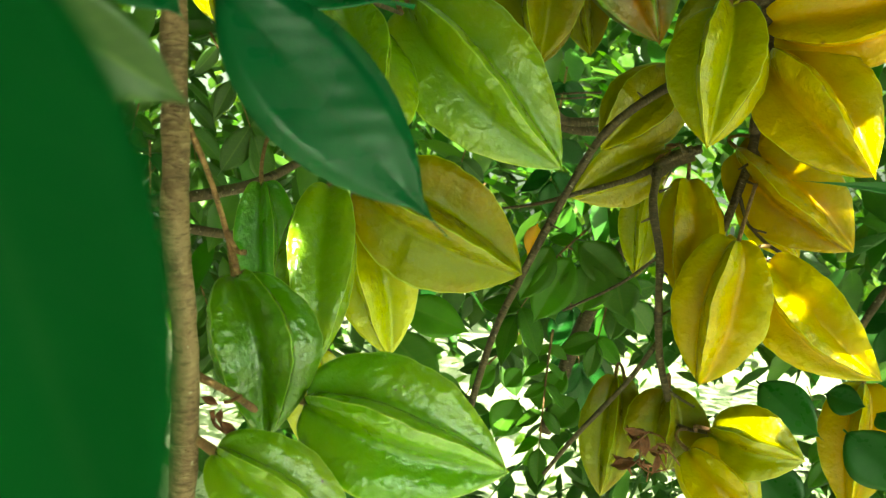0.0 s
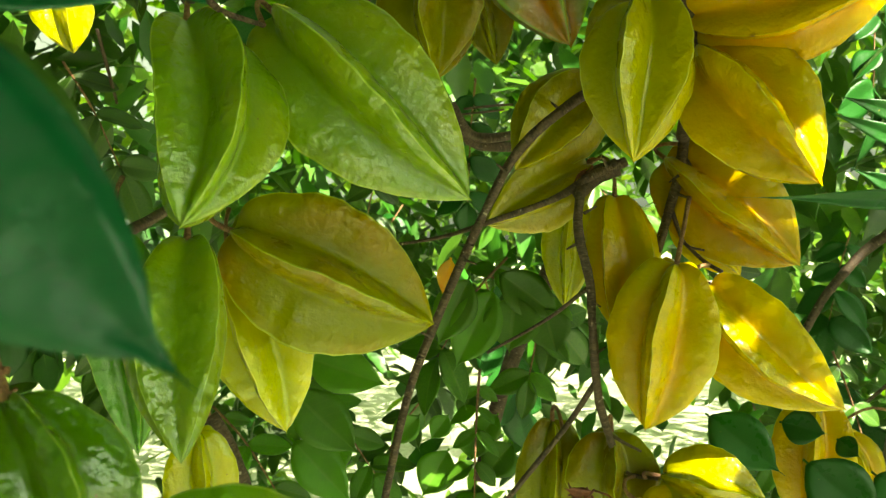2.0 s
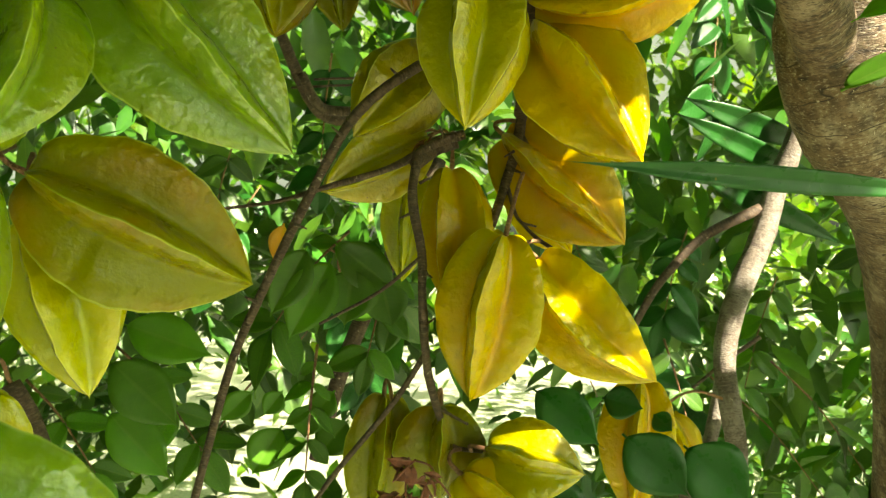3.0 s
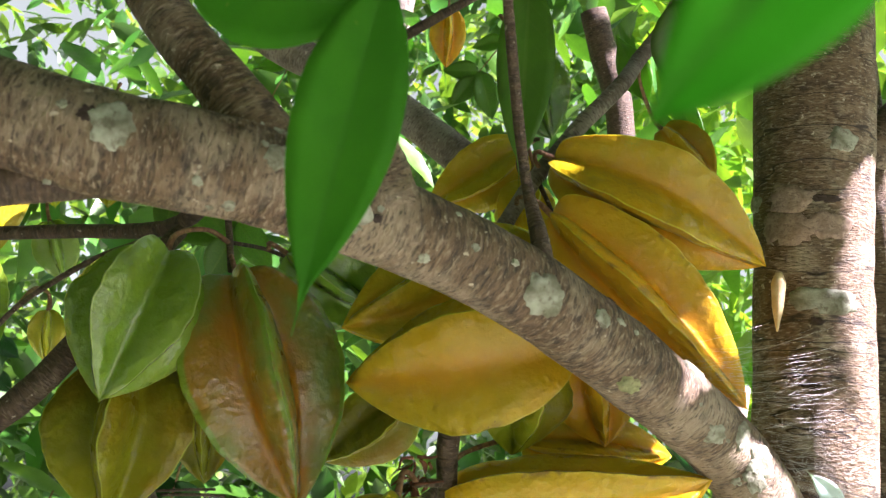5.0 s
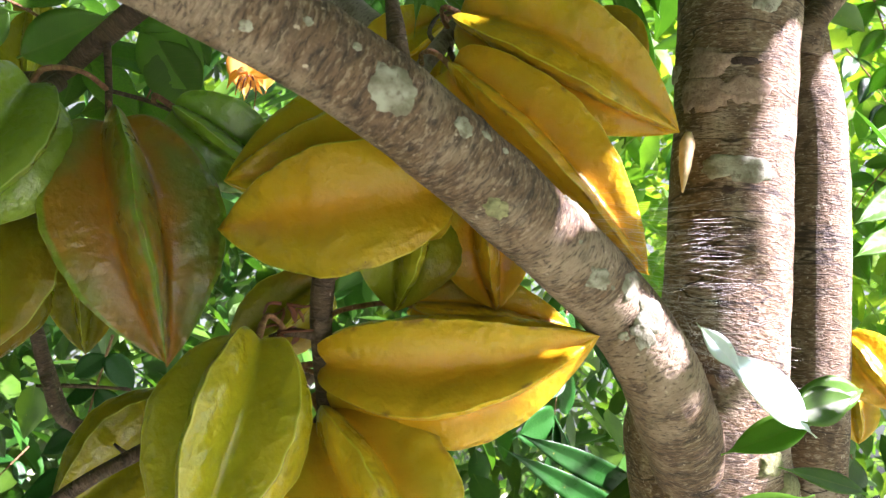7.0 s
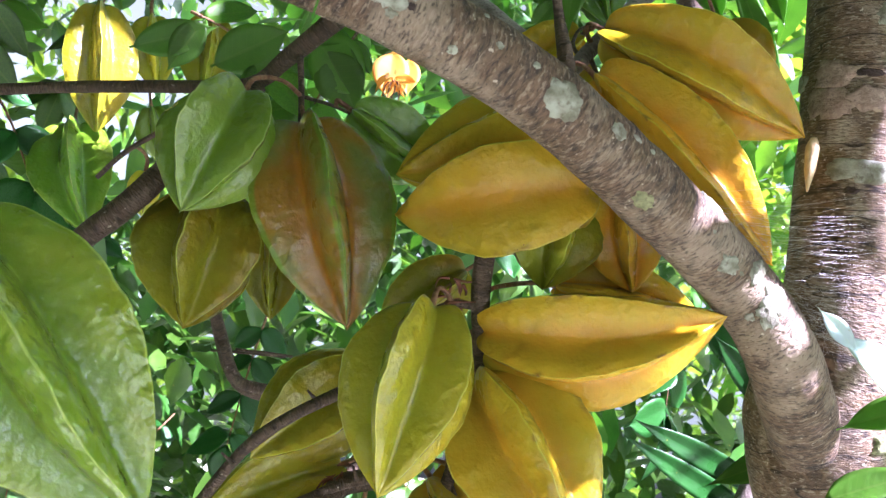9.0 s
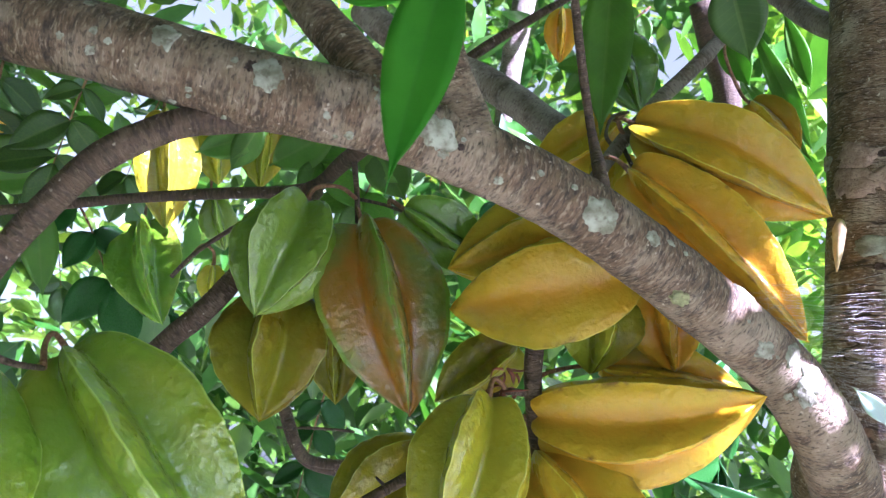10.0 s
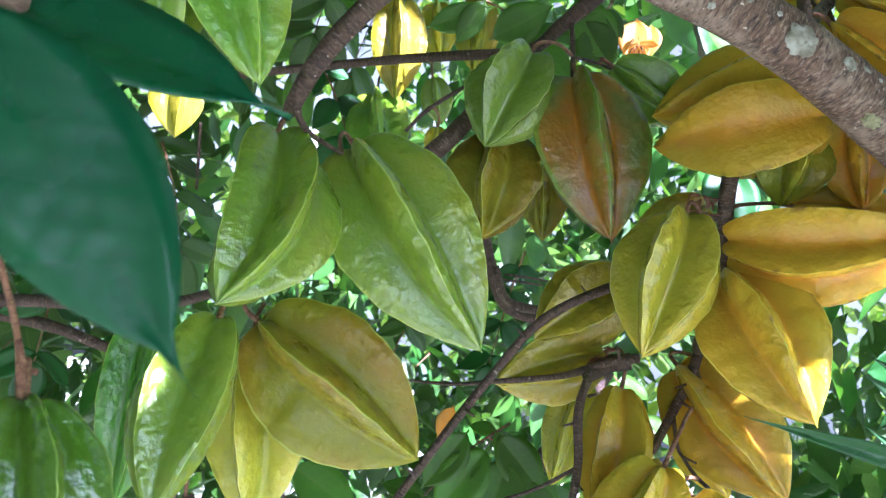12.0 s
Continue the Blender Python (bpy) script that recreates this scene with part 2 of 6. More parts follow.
def plain_skin(name, col, other, scale, rough=0.8, bump=0.5, third=None):
    m, t, p = nodes_of(name)
    g = grain(t, scale, 5, 0.6)
    fine = grain(t, scale * 2.6, 3, 0.6)
    t.links.new(mixer(t, ramp(t, fine, 0.52, 0.66, 0.0, 0.6), mixer(t, ramp(t, g, 0.35, 0.65), col, other), third or other), p.inputs["Base Color"])
    p.inputs["Roughness"].default_value = rough
    relief(t, p, (g, bump, 0.002))
    return m


LICHEN = plain_skin("lichen", (0.36, 0.38, 0.30), (0.16, 0.16, 0.105), 120, 0.95, 0.9, (0.10, 0.08, 0.05))
LICHEN_GREEN = plain_skin("green_lichen", (0.28, 0.29, 0.14), (0.16, 0.18, 0.08), 220, 0.95, 0.8, (0.09, 0.08, 0.04))
PUPA = plain_skin("pupa_case", (0.60, 0.46, 0.24), (0.48, 0.34, 0.16), 200, 0.5, 0.3)
SILK = plain_skin("spider_silk", (0.80, 0.78, 0.74), (0.70, 0.68, 0.64), 200, 0.35, 0.1)
SCAR = plain_skin("bark_scar", (0.035, 0.022, 0.016), (0.06, 0.04, 0.03), 300, 0.9, 0.9)
BARE = plain_skin("bare_bark", (0.36, 0.27, 0.20), (0.24, 0.17, 0.12), 260, 0.85, 0.6, (0.16, 0.11, 0.08))
WITHER = plain_skin("withered_flower", (0.22, 0.07, 0.035), (0.12, 0.04, 0.02), 250, 0.8, 0.6)


def ground_skin():
    m, t, p = nodes_of("sunlit_grass_ground")
    wide, fine = grain(t, 1.3, 5, 0.6), grain(t, 40, 6, 0.7)
    col = mixer(t, ramp(t, wide, 0.4, 0.62), (0.48, 0.50, 0.36), (0.56, 0.56, 0.47))
    col = mixer(t, ramp(t, fine, 0.45, 0.65, 0.0, 0.7), col, (0.17, 0.21, 0.07))
    t.links.new(col, p.inputs["Base Color"])
    p.inputs["Roughness"].default_value = 0.9
    relief(t, p, (fine, 0.8, 0.03))
    return m


GROUND = ground_skin()


# ---- builders ----
def mesh_object(name, bm, material, smooth=True):
    me = bpy.data.meshes.new(name)
    bm.to_mesh(me)
    bm.free()
    me.materials.append(material)
    if smooth:
        me.shade_smooth()
    return new(name, me)


def part(name, bm, material, parent, label="", smooth=True):
    """One mesh that belongs to a thing."""
    ob = mesh_object(name, bm, material, smooth)
    ob.parent = parent
    if parent.matrix_basis != Matrix():
        ob.matrix_parent_inverse = parent.matrix_basis.inverted()
    if label:
        ob["label"] = label
    return ob


def smooth_line(points, radii, step=4):
    """A Catmull-Rom line through the points, with the radii going along."""
    pts = [Vector(p) for p in points]
    ends = [2 * pts[0] - pts[1], *pts, 2 * pts[-1] - pts[-2]]
    out = []
    for i in range(len(pts) - 1):
        a, b, c, d = ends[i:i + 4]
        for k in range(step):
            u = k / step
            q = 0.5 * ((2 * b) + (c - a) * u + (2 * a - 5 * b + 4 * c - d) * u * u + (3 * b - a - 3 * c + d) * u ** 3)
            out.append((q, radii[i] * (1 - u) + radii[i + 1] * u))
    return out + [(pts[-1], radii[-1])]


def tube(points, radii, sides=10, step=4, wobble=0.06, seed=0.0, lumps=60.0):
    """A limb: a tapering, slightly lumpy tube with closed ends, and its own coordinates along and round it."""
    line = smooth_line(points, radii, step)
    bm = bmesh.new()
    along, round_ = bm.verts.layers.float.new("along"), bm.verts.layers.float.new("round")
    side = None
    rings, far = [], seed * 3.7
    for i, (p, r) in enumerate(line):
        way = (line[min(i + 1, len(line) - 1)][0] - line[max(i - 1, 0)][0]).normalized()
        side = way.orthogonal().normalized() if side is None else (side - way * side.dot(way)).normalized()
        other = way.cross(side)
        far += (p - line[i - 1][0]).length if i else 0
        ring = []
        for k in range(sides):
            a = 2 * math.pi * k / sides
            out = side * math.cos(a) + other * math.sin(a)
            n = noise.noise((p + out * r) * lumps + Vector((seed, 0, 0)))
            n += 0.5 * noise.noise((p + out * r) * lumps * 3 + Vector((seed, 5, 0)))
            v = bm.verts.new(p + out * r * (1 + wobble * n))
            v[along], v[round_] = far, r * (abs(a - math.pi) if sides > 4 else a)
            ring.append(v)
        rings.append(ring)
    for a, b in zip(rings, rings[1:]):
        for k in range(sides):
            bm.faces.new((a[k], a[(k + 1) % sides], b[(k + 1) % sides], b[k]))
    bm.faces.new(rings[0][::-1])
    bm.faces.new(rings[-1])
    return bm


RIB_STEPS = 12


def fruit_mesh(length, width, seed, fins, plump=0.42, bow=Vector(), rows=46, blunt=1.0):
    """A starfruit hanging along -z from its stalk at the origin: five ribs with sharp crests, deep furrows between them,
    lobed shoulders round the stalk and a pointed foot. fins: the turn in radians and the relative size of each rib."""
    rnd = random.Random(seed)
    bm = bmesh.new()
    rib_layer = bm.verts.layers.float.new("rib")
    down_layer = bm.verts.layers.float.new("down")
    ribs = len(fins)
    reach = [width / 1.85 * size * rnd.uniform(0.985, 1.015) for _, size in fins]
    angle = [a for a, _ in fins]
    for k in range(1, ribs):
        while angle[k] < angle[k - 1]:
            angle[k] += 2 * math.pi
    lift = [length * rnd.uniform(0.030, 0.060) for _ in range(ribs)]
    phase = [rnd.uniform(0, 6.28) for _ in range(ribs)]
    start = [rnd.uniform(-0.012, 0.012) for _ in range(ribs)]
    end = [rnd.uniform(0.0, 0.022) for _ in range(ribs)]
    peak = rnd.uniform(0.41, 0.46)
    rings = []
    for i in range(rows + 1):
        s = i / rows
        # eased so that rows crowd at both ends
        e = 0.6 * (0.5 - 0.5 * math.cos(math.pi * s)) + 0.4 * s

        def ridge(e, k):
            e = min(1.0, max(0.0, e + start[k] * (1 - e) + end[k] * e))
            if e < peak:
                return max(0.012, (1 - ((peak - e) / peak) ** 2.3) ** 0.57)
            return max(0.010, (1 - ((e - peak) / (1 - peak)) ** (1.75 * blunt)) ** 0.88)

        def rib_point(k):
            """The crest of a rib in the plane of the row, with its waves."""
            a = angle[k % ribs] + (2 * math.pi if k >= ribs else 0)
            k %= ribs
            calm = min(1.0, 4 * (1 - e), 6 * e)
            a += calm * (0.035 * math.sin(e * 7 + phase[k]) + 0.014 * math.sin(e * 17 + 2 * phase[k]) + 0.008 * math.sin(e * 41 + 3 * phase[k]))
            r = reach[k] * ridge(e, k)
            r *= 1 + calm * (0.010 * math.sin(e * 23 + phase[k]) + 0.008 * math.sin(e * 52 + 2 * phase[k]))
            return a, r

        ring = []
        for k in range(ribs):
            (a0, r0), (a1, r1) = rib_point(k), rib_point(k + 1)
            am = 0.5 * (a0 + a1)
            rv = 0.5 * (r0 + r1) * plump * (1 + 0.35 * max(0.0, 1 - e / 0.12)) * (1.0 + 0.9 * max(0.0, (e - 0.8) / 0.2) ** 2)
            foot = Vector((math.cos(am), math.sin(am))) * rv
            for j in range(2 * RIB_STEPS):
                u = j / RIB_STEPS
                w = u if u <= 1 else 2 - u
                w = w ** 1.5 if w < 1 else 1.0
                a, r, own = (a0, r0, k) if u <= 1 else (a1, r1, (k + 1) % ribs)
                top = Vector((math.cos(a), math.sin(a))) * r
                across = foot - top
                out = Vector((-across.y, across.x))
                if out.dot(top + foot) < 0:
                    out = -out
                # full cheeks, a thin flange towards the crest, a rounded furrow
                swell = 0.090 * math.sin(math.pi * w ** 0.75) - 0.018 * math.exp(-((w - 0.07) / 0.06) ** 2)
                pt = top + across * w + out * swell
                round_foot = max(0.0, (w - 0.72) / 0.28)
                pt += foot * 0.10 * round_foot ** 2
                x = e / 0.055
                q = Vector((pt.x, pt.y, -e * length + lift[own] * (1 - w) ** 0.8 * x * math.exp(1 - x) * (1.0 if e < 0.4 else 0.0)))
                q += bow * (4 * e * (1 - e))
                n = noise.noise(Vector((q.x * 60 + seed * 1.7, q.y * 60, q.z * 60)))
                n += 0.35 * (1 - w) * noise.noise(Vector((q.x * 230 + seed, q.y * 230, q.z * 230)))
                q += Vector((q.x, q.y, 0)) * 0.022 * n
                v = bm.verts.new(q)
                v[rib_layer] = 1 - w
                v[down_layer] = e
                ring.append(v)
        rings.append(ring)
    count = len(rings[0])
    for a, b in zip(rings, rings[1:]):
        for k in range(count):
            bm.faces.new((a[k], b[k], b[(k + 1) % count], a[(k + 1) % count]))
    bm.faces.new(rings[0])
    bm.faces.new(rings[-1][::-1])
    return bm


def starfruit(base, tip, width, spin, skin, label, group="starfruit on the tree", plump=0.42, blunt=1.0, turns=None, bow=(0, 0, 0)):
    """One fruit between its stalk end and its tip. spin: degrees by which a rib is turned from facing -y; turns: those of all
    ribs, where they are uneven; bow: by how much its middle lies off the line between its ends."""
    base, tip = Vector(base), Vector(tip)
    down = (tip - base)
    length = down.length
    z = -down.normalized()
    front = Vector((0.25, -1, -0.1))
    x = (front - z * front.dot(z)).normalized()
    turn = Matrix((x, z.cross(x), z)).transposed().to_4x4()
    seed = int(abs(base.x * 7919 + base.y * 104729 + base.z * 1299)) % 1000
    rnd = random.Random(seed + 5)
    turns = turns or [spin + 72 * k + rnd.uniform(-5, 5) for k in range(5)]
    fins = [(radians(a), rnd.uniform(0.96, 1.04)) for a in turns]
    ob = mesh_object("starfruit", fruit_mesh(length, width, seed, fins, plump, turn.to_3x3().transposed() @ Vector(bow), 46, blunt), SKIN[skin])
    ob.matrix_world = Matrix.Translation(base) @ turn
    bpy.context.view_layer.update()
    tagged(ob, label, "fruit", group)
    neck = base + z * 0.009
    end = min(LIMB_POINTS, key=lambda p: (p - neck).length)
    if (end - neck).length > 0.075 or (end - base).dot(z) < -0.02:
        end = neck + z * 0.012 + Vector((0.003, 0.012, 0.010))
    inv = ob.matrix_world.inverted()
    half = neck.lerp(end, 0.5) + z * 0.15 * (end - neck).length
    bm = tube([inv @ p for p in (base - z * 0.004, neck, half, end)], [0.0017, 0.0012, 0.0011, 0.0014], 7, 4, 0.1, seed)
    st = mesh_object("stalk", bm, STALK)
    st.parent = ob
    st["label"] = "thin reddish-brown fruit stalk"
    return ob


def leaf_grid(length, width, fold, droop, cup, wide_at=0.4, rows=12, tail=0.12, thick=0.0003):
    """A pointed leaf from the origin along +x, lying flat in xy, with a raised midrib line and two faces."""
    bm = bmesh.new()
    mid = bm.verts.layers.float.new("mid")
    vein = bm.verts.layers.float.new("vein")
    cols = (-1, -0.66, -0.33, -0.05, 0.05, 0.33, 0.66, 1)
    faces_of = []
    for up in (1, -1):
        grid = []
        for i in range(rows + 1):
            s = i / rows
            body = (math.sin(math.pi * min(1, s / (1 - tail)) ** (math.log(0.5) / math.log(wide_at / (1 - tail)))) if s < 1 - tail else 0)
            body = max(body, 0) ** 0.8
            half = width / 2 * max(body, 0.10 * (1 - s) + 0.004)
            row = []
            for c in cols:
                y = half * c
                z = fold * abs(y) - droop * length * s * s + cup * math.sin(s * 9 + c) * width * 0.03 * abs(c)
                v = bm.verts.new((s * length, y, z + up * thick))
                v[mid] = 1 - abs(c)
                v[vein] = s * 11 - abs(c) * 1.6
                row.append(v)
            grid.append(row)
        for i in range(rows):
            for k in range(len(cols) - 1):
                q = (grid[i][k], grid[i + 1][k], grid[i + 1][k + 1], grid[i][k + 1])
                bm.faces.new(q if up > 0 else q[::-1])
        faces_of.append(grid)
    a, b = faces_of
    for k in (0, len(cols) - 1):
        for i in range(rows):
            q = (a[i][k], a[i + 1][k], b[i + 1][k], b[i][k])
            bm.faces.new(q[::-1] if k == 0 else q)
    for i in (0, rows):
        for k in range(len(cols) - 1):
            q = (a[i][k], a[i][k + 1], b[i][k + 1], b[i][k])
            bm.faces.new(q if i == 0 else q[::-1])
    bmesh.ops.recalc_face_normals(bm, faces=bm.faces)
    return bm


def midrib(length, fold, droop, r=0.0006):
    return tube([(-0.06 * length, 0, -0.001), (0.3 * length, 0, -0.0012 - droop * length * 0.09), (0.65 * length, 0, -0.0008 - droop * length * 0.42), (0.93 * length, 0, -0.0004 - droop * length * 0.86)], [r * 1.3, r, r * 0.7, r * 0.3], 6, 3, 0.0)


def frame_along(base, tip, face):
    """The turn that lays +x from base to tip and +z towards face."""
    x = (Vector(tip) - Vector(base)).normalized()
    z = Vector(face)
    z = (z - x * z.dot(x)).normalized()
    return Matrix.Translation(base) @ Matrix((x, z.cross(x), z)).transposed().to_4x4()


def leaf(base, tip, width, face, skin, label, droop=0.0, fold=0.25, cup=1.0, wide_at=0.4, tail=0.12, group=""):
    """A single leaf with its midrib."""
    length = (Vector(tip) - Vector(base)).length
    ob = new("leaf")
    ob.matrix_world = frame_along(base, tip, face)
    bpy.context.view_layer.update()
    tagged(ob, label, "leaf", group)
    blade = mesh_object("blade", leaf_grid(length, width, fold, droop, cup, wide_at, 14, tail), skin)
    blade.parent = ob
    rib = mesh_object("midrib", midrib(length, fold, droop), skin)
    rib.parent = ob
    return ob


LEAFLET_MESHES = {}


def leaflet_mesh(skin, kind):
    """A leaflet one metre long, shared by all leaflets of a kind."""
    key = (skin.name, kind)
    if key not in LEAFLET_MESHES:
        rnd = random.Random(kind * 31 + len(skin.name))
        bm = leaf_grid(1.0, rnd.uniform(0.44, 0.60), rnd.uniform(0.15, 0.4), rnd.uniform(0.05, 0.3), 1.5, rnd.uniform(0.36, 0.46), 10, 0.10, 0.004)
        me = bpy.data.meshes.new("leaflet")
        bm.to_mesh(me)
        bm.free()
        me.materials.append(skin)
        me.shade_smooth()
        LEAFLET_MESHES[key] = me
    return LEAFLET_MESHES[key]


def sprig(base, tip, pairs, size, skin, label, seed, face=(0.1, -0.7, 0.7), group="leaf sprigs"):
    """A pinnate leaf: a thin stalk with leaflets to both sides and one at its end."""
    rnd = random.Random(seed)
    base, tip = Vector(base), Vector(tip)
    ob = new("leaf_sprig")
    ob.location = base
    tagged(ob, label, "leaf", group)
    way = tip - base
    sag = Vector((0, 0, -0.08 * way.length))
    line = [Vector((0, 0, 0)), way * 0.5 - sag, way]
    stalk = mesh_object("stalk", tube(line, [0.0012, 0.0009, 0.0005], 6, 4, 0.05), STALK)
    stalk.parent = ob
    face = Vector(face)
    along = way.normalized()
    across = face.cross(along).normalized()
    for k in range(pairs * 2 + 1):
        last = k == pairs * 2
        u = 1.0 if last else (0.16 + 0.78 * (k // 2) / max(1, pairs - 1))
        spot = line[0].lerp(line[1], u * 2) if u < 0.5 else line[1].lerp(line[2], u * 2 - 1)
        out = along if last else (across * (1 if k % 2 else -1) + along * rnd.uniform(0.25, 0.6))
        out = (out + Vector((0, 0, -rnd.uniform(0.1, 0.5)))).normalized()
        up = face + Vector((rnd.gauss(0, 0.3), rnd.gauss(0, 0.3), rnd.gauss(0, 0.3)))
        length = size * rnd.uniform(0.75, 1.15) * (0.75 + 0.4 * u)
        piece = new("leaflet", leaflet_mesh(skin, rnd.randrange(4)))
        piece.parent = ob
        piece.matrix_basis = frame_along(spot, spot + out, up) @ Matrix.Scale(length, 4)
    return ob


# ---- ground ----
def ground():
    bm = bmesh.new()
    rings = [0.0, 0.8, 1.6, 2.6, 4, 6, 9, 14, 24, 45, 90, 200, 600, 2000]
    loops = []
    for r in rings:
        loop = []
        for k in range(40):
            a = 2 * math.pi * k / 40
            x, y = r * math.cos(a), r * math.sin(a)
            h = 0.10 * noise.noise((x * 0.5, y * 0.5, 1.0)) + 0.03 * noise.noise((x * 2.1, y * 2.1, 4.0))
            loop.append(bm.verts.new((x, y, h if r < 100 else 0)))
            if r == 0:
                break
        loops.append(loop)
    for k in range(40):
        bm.faces.new((loops[0][0], loops[1][k], loops[1][(k + 1) % 40]))
        for a, b in zip(loops[1:], loops[2:]):
            bm.faces.new((a[k], b[k], b[(k + 1) % 40], a[(k + 1) % 40]))
    return tagged(mesh_object("ground", bm, GROUND), "sunlit dry grass and bare earth under the tree", "ground", kind="structure")


ground()


# ---- foliage in bulk ----
def leaf_cloud(name, places, size, skin, label, category, seed, hang=0.5, narrow=0.42):
    """Many small folded leaves at the given places, as one mesh."""
    rng = np.random.default_rng(seed)
    n = len(places)
    size = np.asarray(size) * rng.uniform(0.65, 1.25, n)
    az = rng.uniform(0, 2 * np.pi, n)
    tilt = rng.normal(-hang, 0.45, n)
    x = np.stack([np.cos(az) * np.cos(tilt), np.sin(az) * np.cos(tilt), np.sin(tilt)], 1)
    up = np.stack([rng.normal(0, 0.45, n), rng.normal(0, 0.45, n), np.ones(n)], 1)
    y = np.cross(up, x)
    y /= np.linalg.norm(y, axis=1, keepdims=True)
    z = np.cross(x, y)
    shape = np.array([(0, 0, 0), (0.22, 0.7, 0.16), (0.5, 0.95, 0.2), (0.8, 0.5, 0.1), (1, 0, -0.12), (0.8, -0.5, 0.1), (0.5, -0.95, 0.2), (0.22, -0.7, 0.16), (0.35, 0, 0), (0.7, 0, -0.04)])
    w = narrow / 2
    verts = places[:, None] + size[:, None, None] * (shape[None, :, :1] * x[:, None] + w * shape[None, :, 1:2] * y[:, None] + w * shape[None, :, 2:] * z[:, None])
    pattern = [(0, 8, 1), (1, 8, 2), (8, 9, 2), (2, 9, 3), (3, 9, 4), (0, 7, 8), (7, 6, 8), (8, 6, 9), (6, 5, 9), (5, 4, 9)]
    if name in ("crown_leaves", "background_leaves", "shrub_leaves"):
        verts = verts[lets_sun(verts, pattern)]
        n = len(verts)
    faces = (np.arange(n)[:, None, None] * 10 + np.array(pattern)[None]).reshape(-1, 3)
    me = bpy.data.meshes.new(name)
    flat = verts.reshape(-1, 3)
    me.vertices.add(len(flat))
    me.vertices.foreach_set("co", flat.astype(np.float32).ravel())
    me.loops.add(faces.size)
    me.loops.foreach_set("vertex_index", faces.astype(np.int32).ravel())
    me.polygons.add(len(faces))
    me.polygons.foreach_set("loop_start", np.arange(0, faces.size, 3, dtype=np.int32))
    me.attributes.new("mid", "FLOAT", "POINT").data.foreach_set("value", np.tile([1, 0, 0, 0, 1, 0, 0, 0, 0.93, 0.93], n).astype(np.float32))
    me.update(calc_edges=True)
    me.validate()
    me.materials.append(skin)
    return tagged(new(name, me), label, category, kind="stuff")


def sector(rng, n, near, far, low, high, left=-62, right=82, centre=(0.05, 0.1)):
    """Places in a ring segment round the walk, azimuth counted from +y to +x."""
    a = np.radians(rng.uniform(left, right, n))
    r = np.sqrt(rng.uniform(near ** 2, far ** 2, n))
    return np.stack([centre[0] + r * np.sin(a), centre[1] + r * np.cos(a), rng.uniform(low, high, n)], 1)


def clumped(places, scale, keep, seed):
    """Thins places out by a noise, so that clumps and gaps are left."""
    return np.array([p for p in places if noise.noise(Vector(p) * scale + Vector((seed, 0, 0))) > keep])


# Spots that the sun reaches through gaps of the crown, with the radius of the gap.
GAPS = []


def gap(x, y, z, r):
    GAPS.append((np.array((x, y, z)), r))


gap(0.2128, 0.4315, 1.5678, 0.004)
gap(0.2275, 0.4415, 1.5608, 0.006)
gap(0.2067, 0.4358, 1.5741, 0.004)
gap(0.1553, 0.4575, 1.4800, 0.002)
gap(0.1513, 0.4617, 1.4564, 0.002)
gap(0.2228, 0.4670, 1.4818, 0.003)
gap(0.2353, 0.4619, 1.4522, 0.004)
gap(0.1991, 0.4679, 1.4690, 0.003)
gap(-0.0626, 0.3795, 1.4998, 0.002)
gap(-0.0509, 0.2453, 1.4711, 0.003)
gap(-0.0492, 0.2452, 1.4643, 0.003)
gap(0.0598, 0.4858, 1.7128, 0.0025)
gap(0.0644, 0.5007, 1.6836, 0.003)
gap(-0.0270, 0.7136, 1.7695, 0.004)
gap(-0.0302, 0.3797, 1.5459, 0.004)
gap(0.246, 0.383, 1.682, 0.004)
gap(0.2389, 0.3805, 1.6812, 0.0035)
gap(0.2460, 0.3828, 1.6782, 0.0035)
gap(0.2802, 0.3974, 1.6584, 0.0025)
gap(0.2858, 0.3994, 1.6531, 0.0050)
gap(0.2917, 0.3984, 1.6520, 0.0050)
gap(0.2975, 0.3995, 1.6461, 0.0050)
gap(0.3020, 0.4028, 1.6380, 0.0050)
gap(0.4250, 0.4702, 1.6026, 0.0060)
gap(0.4086, 0.4586, 1.6095, 0.0040)
gap(0.1945, 0.7645, 1.9046, 0.022)
gap(0.3621, 0.4187, 1.5870, 0.010)
gap(0.3548, 0.4075, 1.6147, 0.006)
gap(0.277, 0.395, 1.668, 0.003)
gap(0.255, 0.389, 1.684, 0.005)
# slits that light the sunny edges of the two trunks
for k in range(15):
    gap(0.370 + 0.00064 * k, 0.394 + 0.00221 * k, 1.785 - 0.01179 * k, 0.009)
for k in range(13):
    gap(0.455 + 0.00042 * k, 0.431 + 0.00225 * k, 1.820 - 0.01333 * k, 0.009)
gap(-4.104, 8.885, 0.000, 0.550)
gap(-4.822, 11.745, 0.000, 0.550)
gap(-3.101, 5.945, 0.000, 0.500)
gap(0.382, 5.887, 0.000, 0.400)
gap(0.776, 8.541, 0.000, 0.450)
gap(0.862, 5.596, 0.000, 0.200)
gap(-1.957, 6.337, 0.000, 0.200)
gap(1.336, 10.575, 0.000, 0.200)
gap(-0.027, 0.687, 1.824, 0.022)
gap(-0.174, 0.625, 1.700, 0.014)
gap(0.195, 0.501, 1.393, 0.009)
gap(0.239, 0.439, 1.795, 0.006)
gap(0.295, 0.357, 1.614, 0.012)
gap(0.116, 0.349, 1.729, 0.004)
gap(0.121, 0.356, 1.745, 0.004)
gap(0.329, 0.417, 1.677, 0.008)
